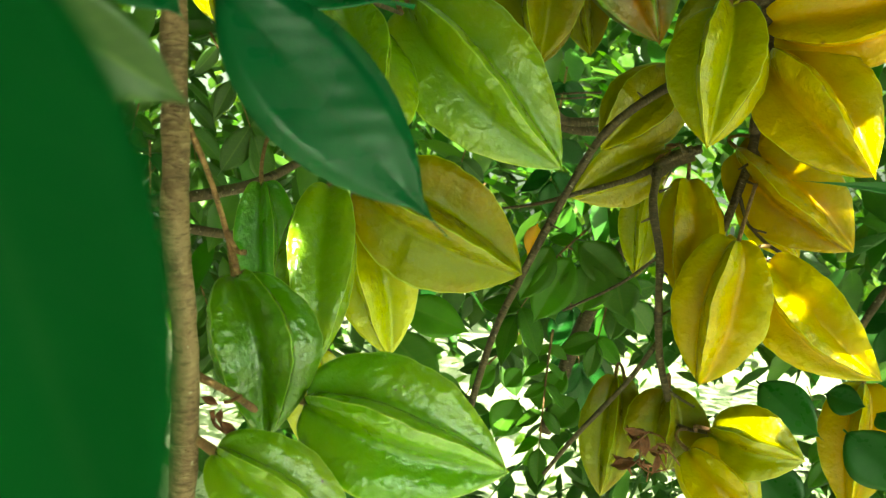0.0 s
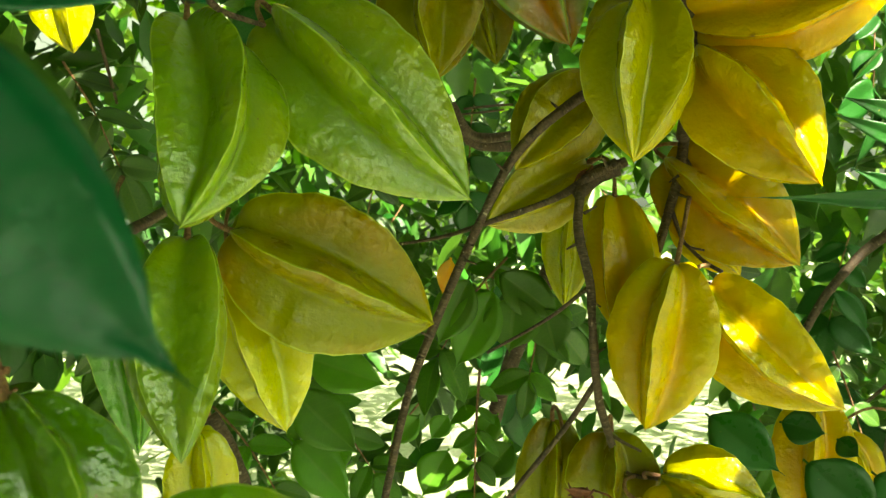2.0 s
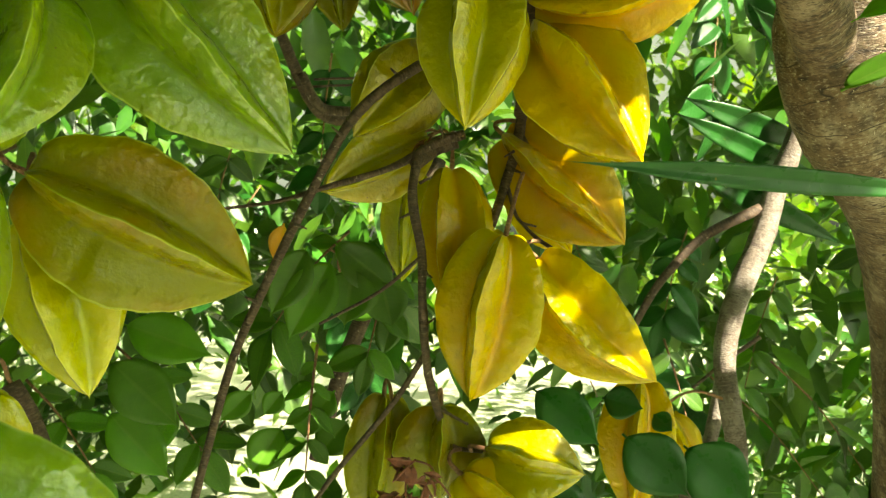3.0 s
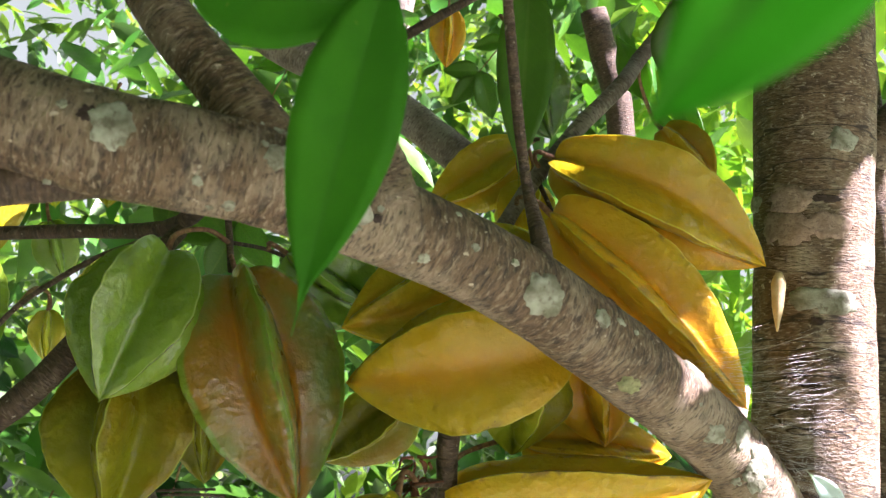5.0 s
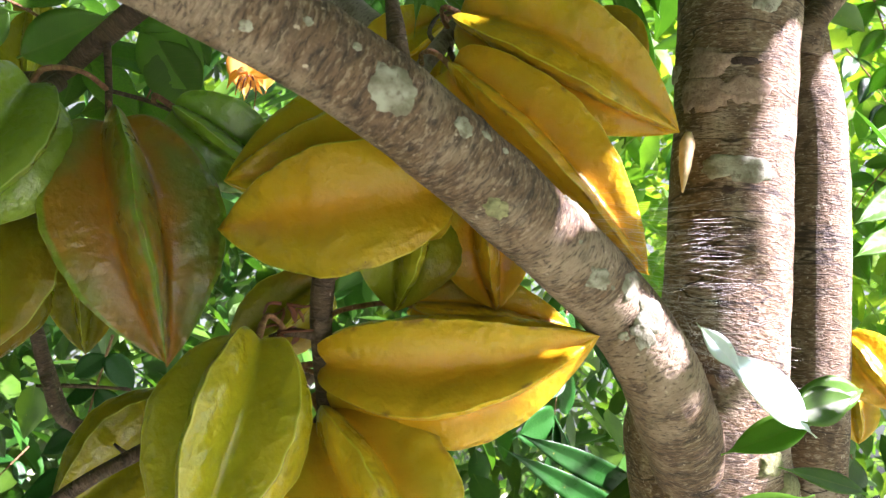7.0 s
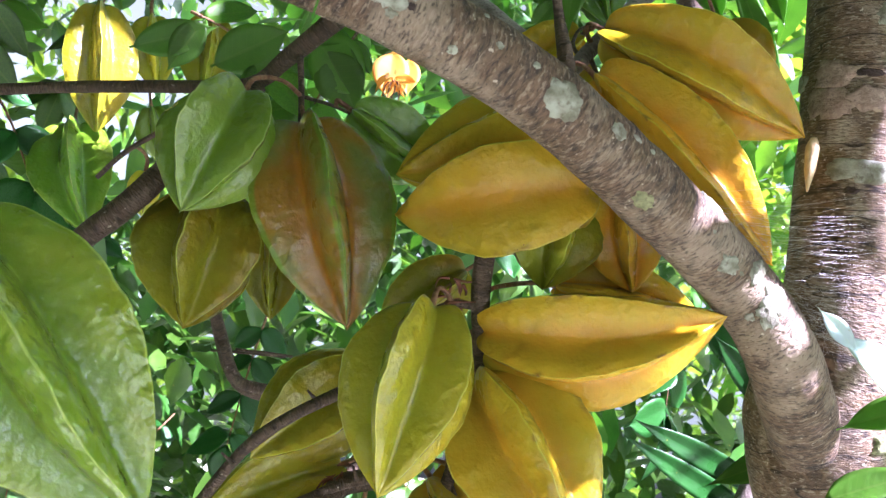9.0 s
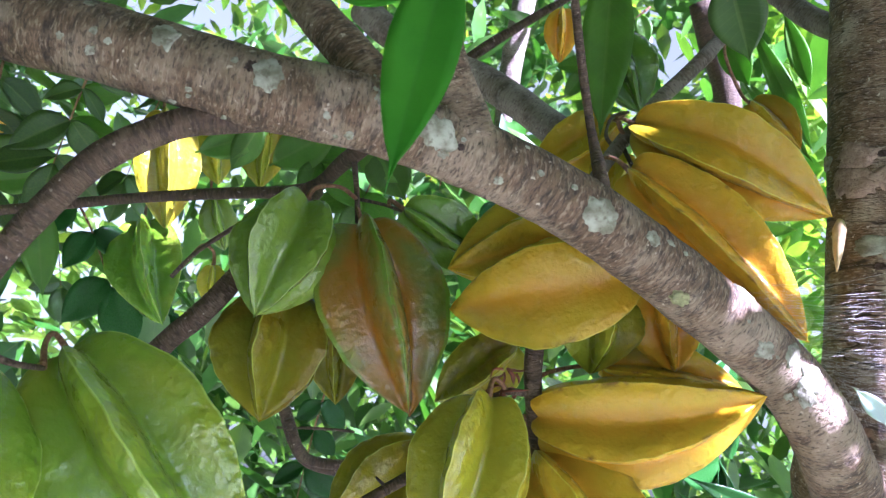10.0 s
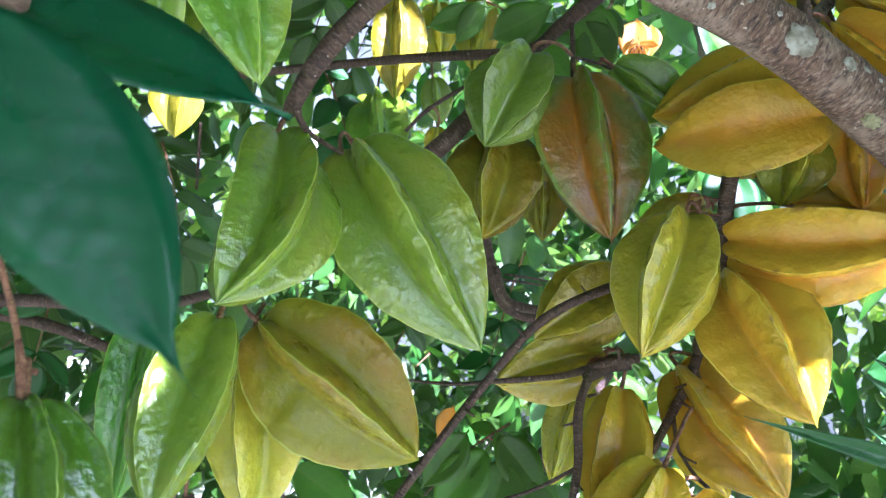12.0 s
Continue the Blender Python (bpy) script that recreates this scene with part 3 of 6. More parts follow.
gap(0.349, 0.422, 1.656, 0.008)
gap(0.441, 0.599, 1.943, 0.035)
gap(0.452, 0.597, 1.898, 0.020)
gap(0.524, 0.471, 1.764, 0.030)
gap(0.512, 0.463, 1.802, 0.020)
gap(0.530, 0.702, 1.583, 0.012)
gap(0.495, 0.708, 1.482, 0.004)
gap(0.044, 0.661, 1.712, 0.006)
gap(0.075, 0.178, 1.659, 0.011)
gap(0.077, 0.178, 1.658, 0.007)
gap(0.2824, 0.4345, 1.7036, 0.008)
gap(0.2877, 0.4336, 1.6992, 0.007)
gap(0.3125, 0.4359, 1.6770, 0.007)
gap(0.3196, 0.4360, 1.6674, 0.007)
gap(0.3266, 0.4363, 1.6571, 0.008)
gap(0.3343, 0.4364, 1.6468, 0.008)
gap(0.3398, 0.4368, 1.6380, 0.007)
gap(0.3336, 0.3890, 1.6301, 0.010)
gap(0.3442, 0.3873, 1.6215, 0.006)


def lets_sun(verts, pattern):
    """Which leaves, given by their corners, stand in no gap of the foliage."""
    keep = np.ones(len(verts), bool)
    s = np.array(SUN)
    tris = np.array(pattern)
    for p, r in GAPS:
        d = verts[:, 8] - p
        t = d @ s
        close = np.flatnonzero(keep & (t > 0.1) & (np.linalg.norm(d - t[:, None] * s, axis=1) < r + 0.09))
        if len(close):
            corner = verts[close][:, tris]
            spots = np.concatenate([corner.reshape(len(close), -1, 3)] + [(corner * np.array(w)[:, None]).sum(2) for w in ((0.34, 0.33, 0.33), (0.5, 0.5, 0), (0, 0.5, 0.5), (0.5, 0, 0.5))], 1)
            e = spots - p
            off = np.linalg.norm(e - (e @ s)[..., None] * s, axis=2)
            keep[close[(off < r).any(axis=1)]] = False
    return keep


rng = np.random.default_rng(7)
# the tree's own crown over the fruit and over the sun's way to it
over = np.stack([rng.uniform(-2.4, 2.3, 42000), rng.uniform(-2.3, 2.4, 42000), rng.uniform(2.45, 3.6, 42000)], 1)
over = over[((over[:, 1] < 0.9) | (over[:, 0] < 1.0))]
over = over[over[:, 0] * 0.788 + over[:, 1] * 0.616 < 0.76]
leaf_cloud("crown_leaves", over, 0.10, LEAF, "dense green leaves of the tree's crown overhead", "foliage", 1)
# leaves added out of view along the sun's direction to shade the fruit
toward = np.array((0.12, 0.44, 1.58)) + np.outer(rng.uniform(0.85, 2.0, 15000), np.array(SUN)) + rng.normal(0, 0.38, (15000, 3))
toward = toward[(toward[:, 0] * 0.788 + toward[:, 1] * 0.616 < 0.74) & (toward[:, 2] > 1.75) & (np.hypot(toward[:, 0] - 0.1, toward[:, 1] - 0.15) > 0.5)]
leaf_cloud("crown_leaves", toward, 0.07, LEAF, "unseen crown leaves set in the sun's way to the fruit", "foliage", 2)


# out-of-view leaves added to keep the trunk's shaded side and a fruit dark
spot = np.stack([rng.uniform(0.315, 0.370, 3200), rng.uniform(0.395, 0.412, 3200), rng.uniform(1.58, 1.92, 3200)], 1)
spot = np.concatenate([spot, np.stack([rng.uniform(0.18, 0.30, 1800), rng.uniform(0.39, 0.45, 1800), rng.uniform(1.60, 1.67, 1800)], 1)])
spot = spot + np.outer(rng.uniform(0.55, 1.2, len(spot)), np.array(SUN))
leaf_cloud("crown_leaves", spot, 0.022, LEAF, "small unseen leaves added to shade the trunk and a ripe fruit", "foliage", 16)
# leaves added only to shade the undergrowth on the far side of the grey stems
shade = np.stack([rng.uniform(0.4, 1.2, 5000), rng.uniform(0.75, 2.2, 5000), rng.uniform(0.9, 1.55, 5000)], 1) + np.outer(rng.uniform(1.9, 3.2, 5000), np.array(SUN))
leaf_cloud("crown_leaves", shade, 0.10, LEAF, "leaves added to shade the undergrowth behind the fruit", "foliage", 15)


def thinned(places, share):
    """Keeps each place with the chance that share gives for its height, its azimuth and its slope from the eye."""
    dx, dy = places[:, 0] - 0.05, places[:, 1] - 0.1
    az = np.degrees(np.arctan2(dx, dy))
    slope = np.degrees(np.arctan2(places[:, 2] - 1.52, np.hypot(dx, dy)))
    return places[rng.uniform(0, 1, len(places)) < share(places[:, 2], az, slope)]


def open_low(az, slope):
    """The clearings under the branches through which the bright ground shows."""
    low = (slope < -4.5) & (slope > -17)
    return low & (((az > -8) & (az < 7)) | ((az > -31) & (az < -15))) | ((slope < -8) & (slope > -15) & (az > 10) & (az < 26))


def open_high(az, slope):
    """A window in the leaves beside the trunks where the bright sky shows."""
    return (((az - 50.3) / 2.6) ** 2 + ((slope - 30) / 4.5) ** 2 < 1) | (((az - 56) / 2.0) ** 2 + ((slope - 33) / 2.5) ** 2 < 1) | (((az - 31) / 1.6) ** 2 + ((slope - 33) / 2.5) ** 2 < 1)


# foliage behind the fruit, in layers
middle = clumped(sector(rng, 4600, 0.80, 1.45, 0.5, 2.7, -62, 68), 3.0, -0.05, 3)
middle = thinned(middle, lambda z, az, sl: np.where(open_high(az, sl), 0.05, 1.0) * np.where(az > 30, 0.6, np.where(z > 2.0, 0.8, np.where(open_low(az, sl), 0.35, 1.0))))
leaf_cloud("background_leaves", middle, 0.082, LEAF, "dark green leaflets behind the fruit", "foliage", 3, 0.7)
behind = clumped(sector(rng, 50000, 1.4, 3.2, 0.1, 4.0, -62, 68), 1.6, -0.12, 5)
behind = thinned(behind, lambda z, az, sl: np.where(open_high(az, sl), 0.03, 1.0) * np.where(open_low(az, sl), 0.16, 1.0))
# the high right-hand leaves get the lit skin, the rest the darker one
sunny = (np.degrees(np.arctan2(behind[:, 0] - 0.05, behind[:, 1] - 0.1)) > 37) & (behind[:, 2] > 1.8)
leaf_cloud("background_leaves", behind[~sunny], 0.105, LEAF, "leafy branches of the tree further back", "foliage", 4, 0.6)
leaf_cloud("background_leaves", behind[sunny], 0.105, LEAF_FAR_LIT, "sunlit leafy branches beyond the trunks", "foliage", 14, 0.6)
shrubs = clumped(sector(rng, 44000, 3.4, 8.0, 0.0, 6.5, -75, 100), 0.7, -0.10, 8)
shrubs = thinned(shrubs, lambda z, az, sl: np.where(open_high(az, sl), 0.0, 1.0) * np.where(open_low(az, sl), 0.08, 1.0))
shrubs = thinned(shrubs, lambda z, az, sl: np.where((az > 66) & (z > 1.5), 0.0, 1.0))
leaf_cloud("shrub_leaves", shrubs, 0.17, LEAF_FAR_LIT, "sunlit shrubs some metres off", "foliage", 5, 0.5)
trees = clumped(sector(rng, 20000, 10, 24, 0.0, 8.0, -180, 180), 0.22, -0.05, 11)
far_turn = np.degrees(np.arctan2(trees[:, 0], trees[:, 1]))
trees = trees[~((far_turn > 66) & (far_turn < 175) & (trees[:, 2] > 0.16 * np.hypot(trees[:, 0], trees[:, 1])))]
leaf_cloud("far_tree_leaves", trees, 0.62, LEAF_FAR_LIT, "trees round the garden", "foliage", 6, 0.4, 0.6)
# unseen bushes behind the camera, added to dim light off the sunlit ground
bushes = clumped(sector(np.random.default_rng(21), 30000, 1.7, 5.2, 0.0, 3.4, 85, 285), 0.7, -0.2, 12)
# kept low on the right to let sky light through
bushes = bushes[~((bushes[:, 0] > 0.6) & (bushes[:, 2] > 0.9))]
leaf_cloud("shrub_leaves", bushes, 0.17, LEAF, "unseen undergrowth added to hold back light from the ground", "foliage", 7, 0.5)


# ---- the fruit tree ----
tree = new("starfruit_tree")
tagged(tree, "starfruit tree with grey-brown bark, forked trunks and bearing branches", "tree")


LIMB_POINTS = []


def limb(name, points, radii, skin=BARK_TWIG, sides=10, step=4, wobble=0.06, label="", seed=0.0):
    LIMB_POINTS.extend(p for p, _ in smooth_line(points, radii, 4))
    return part(name, tube(points, radii, sides, step, wobble, seed), skin, tree, label)


def lichen_patch(owner, points, radii, s, angle, size, skin, seed, wide=1.0, name="lichen", label="round crust of pale lichen"):
    """A thin crust on a limb: s runs along the limb's line from 0 to 1, angle round it from the side that faces -y."""
    line = smooth_line(points, radii, 8)
    i = min(int(s * (len(line) - 1)), len(line) - 2)
    p, r = line[i]
    way = (line[i + 1][0] - p).normalized()
    front = Vector((0, -1, 0))
    front = (front - way * front.dot(way)).normalized()
    rnd = random.Random(seed)
    other = way.cross(front)
    bm = bmesh.new()
    count, rows = 34, 5
    rings = []
    for j in range(rows + 1):
        ring = []
        for k in range(count):
            a = 2 * math.pi * k / count
            edge = size * (1 + 0.45 * noise.noise((1.3 * math.cos(a), 1.3 * math.sin(a), seed)) + 0.30 * noise.noise((3 * math.cos(a), 3 * math.sin(a), seed + 7.3)) + 0.15 * noise.noise((9 * math.cos(a), 9 * math.sin(a), seed + 3.1)))
            q = edge * j / rows
            u, v = q * math.cos(a), q * math.sin(a) * wide
            th = radians(angle) + v / r
            high = r * (1.04 if size > 0.003 else 1.02) + 0.0002 * (1 - (j / rows) ** 4) + 0.0003 * noise.noise((u * 900, v * 900, seed)) - (0.0016 if j == rows else 0)
            ring.append(bm.verts.new(p + way * u + (front * math.cos(th) + other * math.sin(th)) * high))
        rings.append(ring)
    for a, b in zip(rings, rings[1:]):
        for k in range(count):
            bm.faces.new((a[k], b[k], b[(k + 1) % count], a[(k + 1) % count]))
    bmesh.ops.remove_doubles(bm, verts=bm.verts, dist=1e-6)
    bmesh.ops.recalc_face_normals(bm, faces=bm.faces)
    return part(name, bm, skin, owner, label)


main_branch_line = [(-0.0917, 0.3716, 1.7437), (-0.0493, 0.3668, 1.7324), (-0.0089, 0.3613, 1.7275), (0.0359, 0.3562, 1.7195), (0.0761, 0.3568, 1.7186), (0.1098, 0.3613, 1.7147), (0.1625, 0.3717, 1.7051), (0.2244, 0.3907, 1.6846), (0.2821, 0.4118, 1.6627), (0.3100, 0.4190, 1.6400), (0.3420, 0.4430, 1.6180), (0.3800, 0.4720, 1.5900)]
main_branch_radii = [0.0135, 0.0135, 0.0135, 0.0138, 0.0138, 0.0132, 0.0136, 0.0146, 0.0150, 0.0158, 0.0175, 0.0180]
main_branch = limb("branch", main_branch_line, main_branch_radii, BARK, 28, 8, 0.05, "thick grey-brown branch with lichen", 2)
trunk_line = [(0.3496, 0.3602, 2.1262), (0.3560, 0.3876, 1.9679), (0.3603, 0.4076, 1.8516), (0.3665, 0.4293, 1.7449), (0.3690, 0.4420, 1.6700), (0.3760, 0.4650, 1.6220), (0.4000, 0.4810, 1.5750), (0.4750, 0.5250, 1.5050), (0.5700, 0.6200, 1.3700), (0.6900, 0.7700, 1.1500), (0.8100, 0.9600, 0.6000), (0.9300, 1.2500, -0.4000)]
trunk_radii = [0.0270, 0.0275, 0.0285, 0.0275, 0.0285, 0.0375, 0.0380, 0.0345, 0.0345, 0.0360, 0.0400, 0.0450]
trunk = limb("trunk", trunk_line, trunk_radii, BARK_TRUNK, 36, 8, 0.03, "smooth brown ringed trunk", 4)
second_trunk_line = [(0.4348, 0.4382, 1.9149), (0.4424, 0.4467, 1.8452), (0.4512, 0.4527, 1.7980), (0.4596, 0.4657, 1.7311), (0.4681, 0.4862, 1.6247), (0.4800, 0.5120, 1.5300), (0.4944, 0.5442, 1.4168), (0.5600, 0.6450, 1.1400), (0.7000, 0.8650, 0.5400), (0.9934, 1.3201, -0.7124)]
second_trunk_radii = [0.0110, 0.0130, 0.0180, 0.0195, 0.0200, 0.0205, 0.0210, 0.0220, 0.0240, 0.0260]
second_trunk = limb("trunk", second_trunk_line, second_trunk_radii, BARK_TRUNK, 28, 8, 0.05, "second slimmer trunk close behind the first", 5)
limb("branch", [(0.4313, 0.4379, 1.8247), (0.4329, 0.4294, 1.8412), (0.4535, 0.4221, 1.8686), (0.4777, 0.4117, 1.9001), (0.5100, 0.3936, 1.9437)], [0.0100, 0.0075, 0.0065, 0.0060, 0.0050], BARK, 12, 4, 0.06, "bare side branch", 6)
limb("branch", [(0.0417, 0.3669, 1.7171), (0.0290, 0.3642, 1.7105), (0.0126, 0.3641, 1.7040), (-0.0082, 0.3663, 1.6888), (-0.0235, 0.3715, 1.6686), (-0.0359, 0.3793, 1.6494), (-0.0440, 0.3915, 1.6341), (-0.0485, 0.4054, 1.6321)], [0.0075, 0.0060, 0.0052, 0.0053, 0.0050, 0.0047, 0.0040, 0.0025], BARK_TWIG, 14, 5, 0.06, "dark side branch bending down to the green fruit", 7)
limb("branch", [(-0.1644, 0.4075, 1.7094), (-0.1192, 0.3996, 1.7166), (-0.0904, 0.3899, 1.7194), (-0.0620, 0.3736, 1.7261)], [0.0085, 0.0085, 0.0085, 0.0090], BARK, 14, 4, 0.06, "dark branch in shade", 8)
limb("branch", [(0.1164, 0.3602, 1.7156), (0.1109, 0.3578, 1.7284), (0.1051, 0.3523, 1.7380), (0.0983, 0.3452, 1.7527), (0.0894, 0.3315, 1.7822), (0.0772, 0.3166, 1.8333)], [0.0120, 0.0105, 0.0085, 0.0078, 0.0075, 0.0070], BARK, 14, 4, 0.06, "upright side shoot", 9)
limb("branch", [(0.0868, 0.3576, 1.7155), (0.0787, 0.3583, 1.7293), (0.0672, 0.3619, 1.7458), (0.0517, 0.3681, 1.7653), (0.0279, 0.3750, 1.8022)], [0.0120, 0.0105, 0.0085, 0.0080, 0.0075], BARK, 14, 4, 0.06, "short side branch", 10)
limb("twig", [(0.1470, 0.3426, 1.7979), (0.1608, 0.3604, 1.7635), (0.1713, 0.3722, 1.7395), (0.1739, 0.3682, 1.7179), (0.1757, 0.3693, 1.7074)], [0.0018, 0.0019, 0.0020, 0.0032, 0.0045], BARK_TWIG, 8, 4, 0.06, "thin upright twig", 11)
limb("twig", [(0.3172, 0.4630, 1.9005), (0.2992, 0.4687, 1.8742), (0.2816, 0.4615, 1.8514), (0.2553, 0.4707, 1.8195), (0.2355, 0.4778, 1.7914), (0.2223, 0.4851, 1.7673), (0.2151, 0.4932, 1.7465)], [0.0045, 0.0045, 0.0045, 0.0045, 0.0042, 0.0042, 0.0040], BARK_GREY, 10, 4, 0.14, "grey knobbly twig bearing ripe fruit", 12)
limb("twig", [(0.2384, 0.4765, 1.7914), (0.2457, 0.4773, 1.7788), (0.2531, 0.4805, 1.7661)], [0.0014, 0.0012, 0.0010], BARK_TWIG, 7, 4, 0.06, "", 0)
limb("twig", [(0.2357, 0.4782, 1.7901), (0.2336, 0.4886, 1.8032), (0.2467, 0.5086, 1.8283), (0.2557, 0.5034, 1.8313)], [0.0014, 0.0012, 0.0010, 0.0010], BARK_TWIG, 7, 4, 0.06, "", 0)
limb("branch", [(0.0993, 0.6644, 1.9719), (0.1295, 0.6489, 1.9411), (0.1962, 0.6193, 1.9013), (0.2413, 0.5899, 1.8566), (0.2736, 0.5750, 1.8214)], [0.0130, 0.0125, 0.0125, 0.0120, 0.0110], BARK_GREY, 16, 4, 0.06, "grey branch further back", 13)
limb("twig", [(0.1712, 0.6335, 1.9113), (0.1864, 0.6162, 1.9243), (0.2221, 0.6013, 1.9529), (0.2593, 0.5859, 1.9810)], [0.0050, 0.0042, 0.0035, 0.0030], BARK_TWIG, 8, 4, 0.06, "", 0)
limb("branch", [(-0.1661, 0.6529, 1.7366), (-0.1339, 0.6416, 1.7427), (-0.0395, 0.6044, 1.7562), (0.0203, 0.5747, 1.7598), (0.0690, 0.5472, 1.7610), (0.0863, 0.5303, 1.7738), (0.1017, 0.5087, 1.7857), (0.1226, 0.4895, 1.8046)], [0.0030, 0.0032, 0.0033, 0.0036, 0.0040, 0.0050, 0.0055, 0.0060], BARK_TWIG, 10, 4, 0.06, "slender dark branch", 14)
limb("branch", [(-0.0129, 0.5610, 1.6346), (0.0091, 0.5413, 1.6611), (0.0201, 0.5343, 1.6720), (0.0334, 0.5273, 1.6886), (0.0518, 0.5305, 1.7209), (0.0757, 0.5416, 1.7593)], [0.0058, 0.0060, 0.0062, 0.0060, 0.0050, 0.0040], BARK_TWIG, 10, 4, 0.06, "dark branch in the shade", 15)
limb("twig", [(-0.0042, 0.6285, 1.7173), (0.0105, 0.6160, 1.7339), (0.0378, 0.6008, 1.7544), (0.0587, 0.5897, 1.7641)], [0.0014, 0.0015, 0.0016, 0.0018], BARK_TWIG, 8, 4, 0.06, "", 0)
limb("twig", [(0.0923, 0.5196, 1.7720), (0.0958, 0.5196, 1.7541), (0.0986, 0.5199, 1.7358)], [0.0018, 0.0016, 0.0016], BARK_TWIG, 8, 4, 0.06, "", 0)
limb("twig", [(0.0964, 0.5227, 1.7510), (0.1123, 0.5239, 1.7508), (0.1247, 0.5233, 1.7481)], [0.0010, 0.0010, 0.0010], BARK_TWIG, 6, 4, 0.06, "", 0)
limb("twig", [(-0.0422, 0.3883, 1.6335), (-0.0404, 0.3910, 1.6279), (-0.0354, 0.3981, 1.6237), (-0.0283, 0.4030, 1.6219), (-0.0217, 0.4176, 1.6233)], [0.0022, 0.0016, 0.0014, 0.0012, 0.0010], BARK_TWIG, 8, 4, 0.06, "", 0)
limb("twig", [(0.2229, 0.5455, 1.6460), (0.1836, 0.5255, 1.6266), (0.1350, 0.5005, 1.6004), (0.1024, 0.5057, 1.5764), (0.0818, 0.5212, 1.5431), (0.0469, 0.5344, 1.4762), (0.0301, 0.5381, 1.4376), (0.0137, 0.5392, 1.3830), (-0.0003, 0.5402, 1.3364)], [0.0032, 0.0031, 0.0030, 0.0029, 0.0027, 0.0025, 0.0024, 0.0023, 0.0022], BARK_TWIG, 8, 4, 0.16, "long thin brown twig", 16)
limb("twig", [(0.1637, 0.5147, 1.5660), (0.1456, 0.5166, 1.5604), (0.1224, 0.5216, 1.5483), (0.0853, 0.5264, 1.5381), (0.0589, 0.5462, 1.5322), (0.0231, 0.5658, 1.5296)], [0.0030, 0.0026, 0.0020, 0.0016, 0.0012, 0.0008], BARK_TWIG, 8, 4, 0.15, "crooked side twig", 0)
limb("twig", [(0.1611, 0.5217, 1.5643), (0.1474, 0.5246, 1.5600), (0.1354, 0.5168, 1.5492)], [0.0055, 0.0055, 0.0040], BARK_TWIG, 8, 4, 0.20, "knotty twig joint", 0)
limb("twig", [(0.1350, 0.5087, 1.5529), (0.1299, 0.5022, 1.5287), (0.1333, 0.4999, 1.4997), (0.1329, 0.5005, 1.4742), (0.1399, 0.5247, 1.4315), (0.1523, 0.5408, 1.3900), (0.1566, 0.5518, 1.3519)], [0.0030, 0.0026, 0.0025, 0.0025, 0.0024, 0.0021, 0.0017], BARK_TWIG, 8, 4, 0.22, "dark hanging twig", 0)
limb("twig", [(0.2071, 0.5213, 1.6035), (0.2019, 0.5218, 1.5805), (0.1957, 0.5193, 1.5573), (0.1882, 0.5228, 1.5347), (0.1802, 0.5222, 1.5136)], [0.0034, 0.0034, 0.0032, 0.0030, 0.0025], BARK_TWIG, 8, 4, 0.22, "dark hanging twig", 0)
limb("twig", [(0.1991, 0.5191, 1.5670), (0.2058, 0.5126, 1.5492), (0.2108, 0.5081, 1.5344)], [0.0016, 0.0012, 0.0007], BARK_TWIG, 6, 4, 0.06, "", 0)
limb("twig", [(0.1907, 0.5218, 1.5362), (0.1952, 0.5183, 1.5174), (0.2045, 0.5135, 1.5126)], [0.0013, 0.0010, 0.0006], BARK_TWIG, 6, 4, 0.06, "", 0)
limb("twig", [(0.1952, 0.5183, 1.5174), (0.2029, 0.5106, 1.5062), (0.2094, 0.5039, 1.5000)], [0.0010, 0.0012, 0.0012], BARK_TWIG, 6, 4, 0.06, "", 0)
limb("twig", [(0.1385, 0.5213, 1.4438), (0.1232, 0.5500, 1.4109), (0.0909, 0.5706, 1.3690), (0.0715, 0.5810, 1.3415)], [0.0018, 0.0018, 0.0017, 0.0015], BARK_TWIG, 7, 4, 0.06, "", 0)
limb("twig", [(0.1332, 0.5000, 1.4981), (0.1180, 0.5483, 1.4782), (0.0835, 0.5683, 1.4593)], [0.0012, 0.0011, 0.0009], BARK_TWIG, 6, 4, 0.06, "", 0)
limb("twig", [(0.1458, 0.5352, 1.4105), (0.1558, 0.5305, 1.4040), (0.1634, 0.5287, 1.3995)], [0.0012, 0.0010, 0.0008], BARK_TWIG, 6, 4, 0.06, "", 0)
limb("twig", [(0.1538, 0.5409, 1.3864), (0.1608, 0.5361, 1.3837), (0.1727, 0.5313, 1.3824)], [0.0014, 0.0014, 0.0014], BARK_TWIG, 6, 4, 0.06, "", 0)
limb("branch", [(0.2064, 0.7470, 1.5795), (0.1807, 0.7378, 1.5319), (0.1537, 0.7285, 1.4907), (0.1282, 0.7294, 1.4400), (0.1105, 0.7302, 1.3983), (0.0913, 0.7314, 1.3375)], [0.0060, 0.0065, 0.0070, 0.0070, 0.0065, 0.0060], BARK_TWIG, 10, 4, 0.06, "dark stem in the shade behind", 0)
limb("twig", [(0.0712, 0.7226, 1.6887), (0.0879, 0.7338, 1.6486), (0.1060, 0.7448, 1.6195), (0.1350, 0.7453, 1.6118), (0.1764, 0.7558, 1.6129)], [0.0040, 0.0050, 0.0050, 0.0045, 0.0040], BARK_TWIG, 8, 4, 0.06, "", 0)
limb("twig", [(0.0829, 0.7440, 1.6396), (0.1077, 0.7443, 1.6415), (0.1374, 0.7446, 1.6431)], [0.0010, 0.0010, 0.0010], BARK_TWIG, 6, 4, 0.06, "", 0)
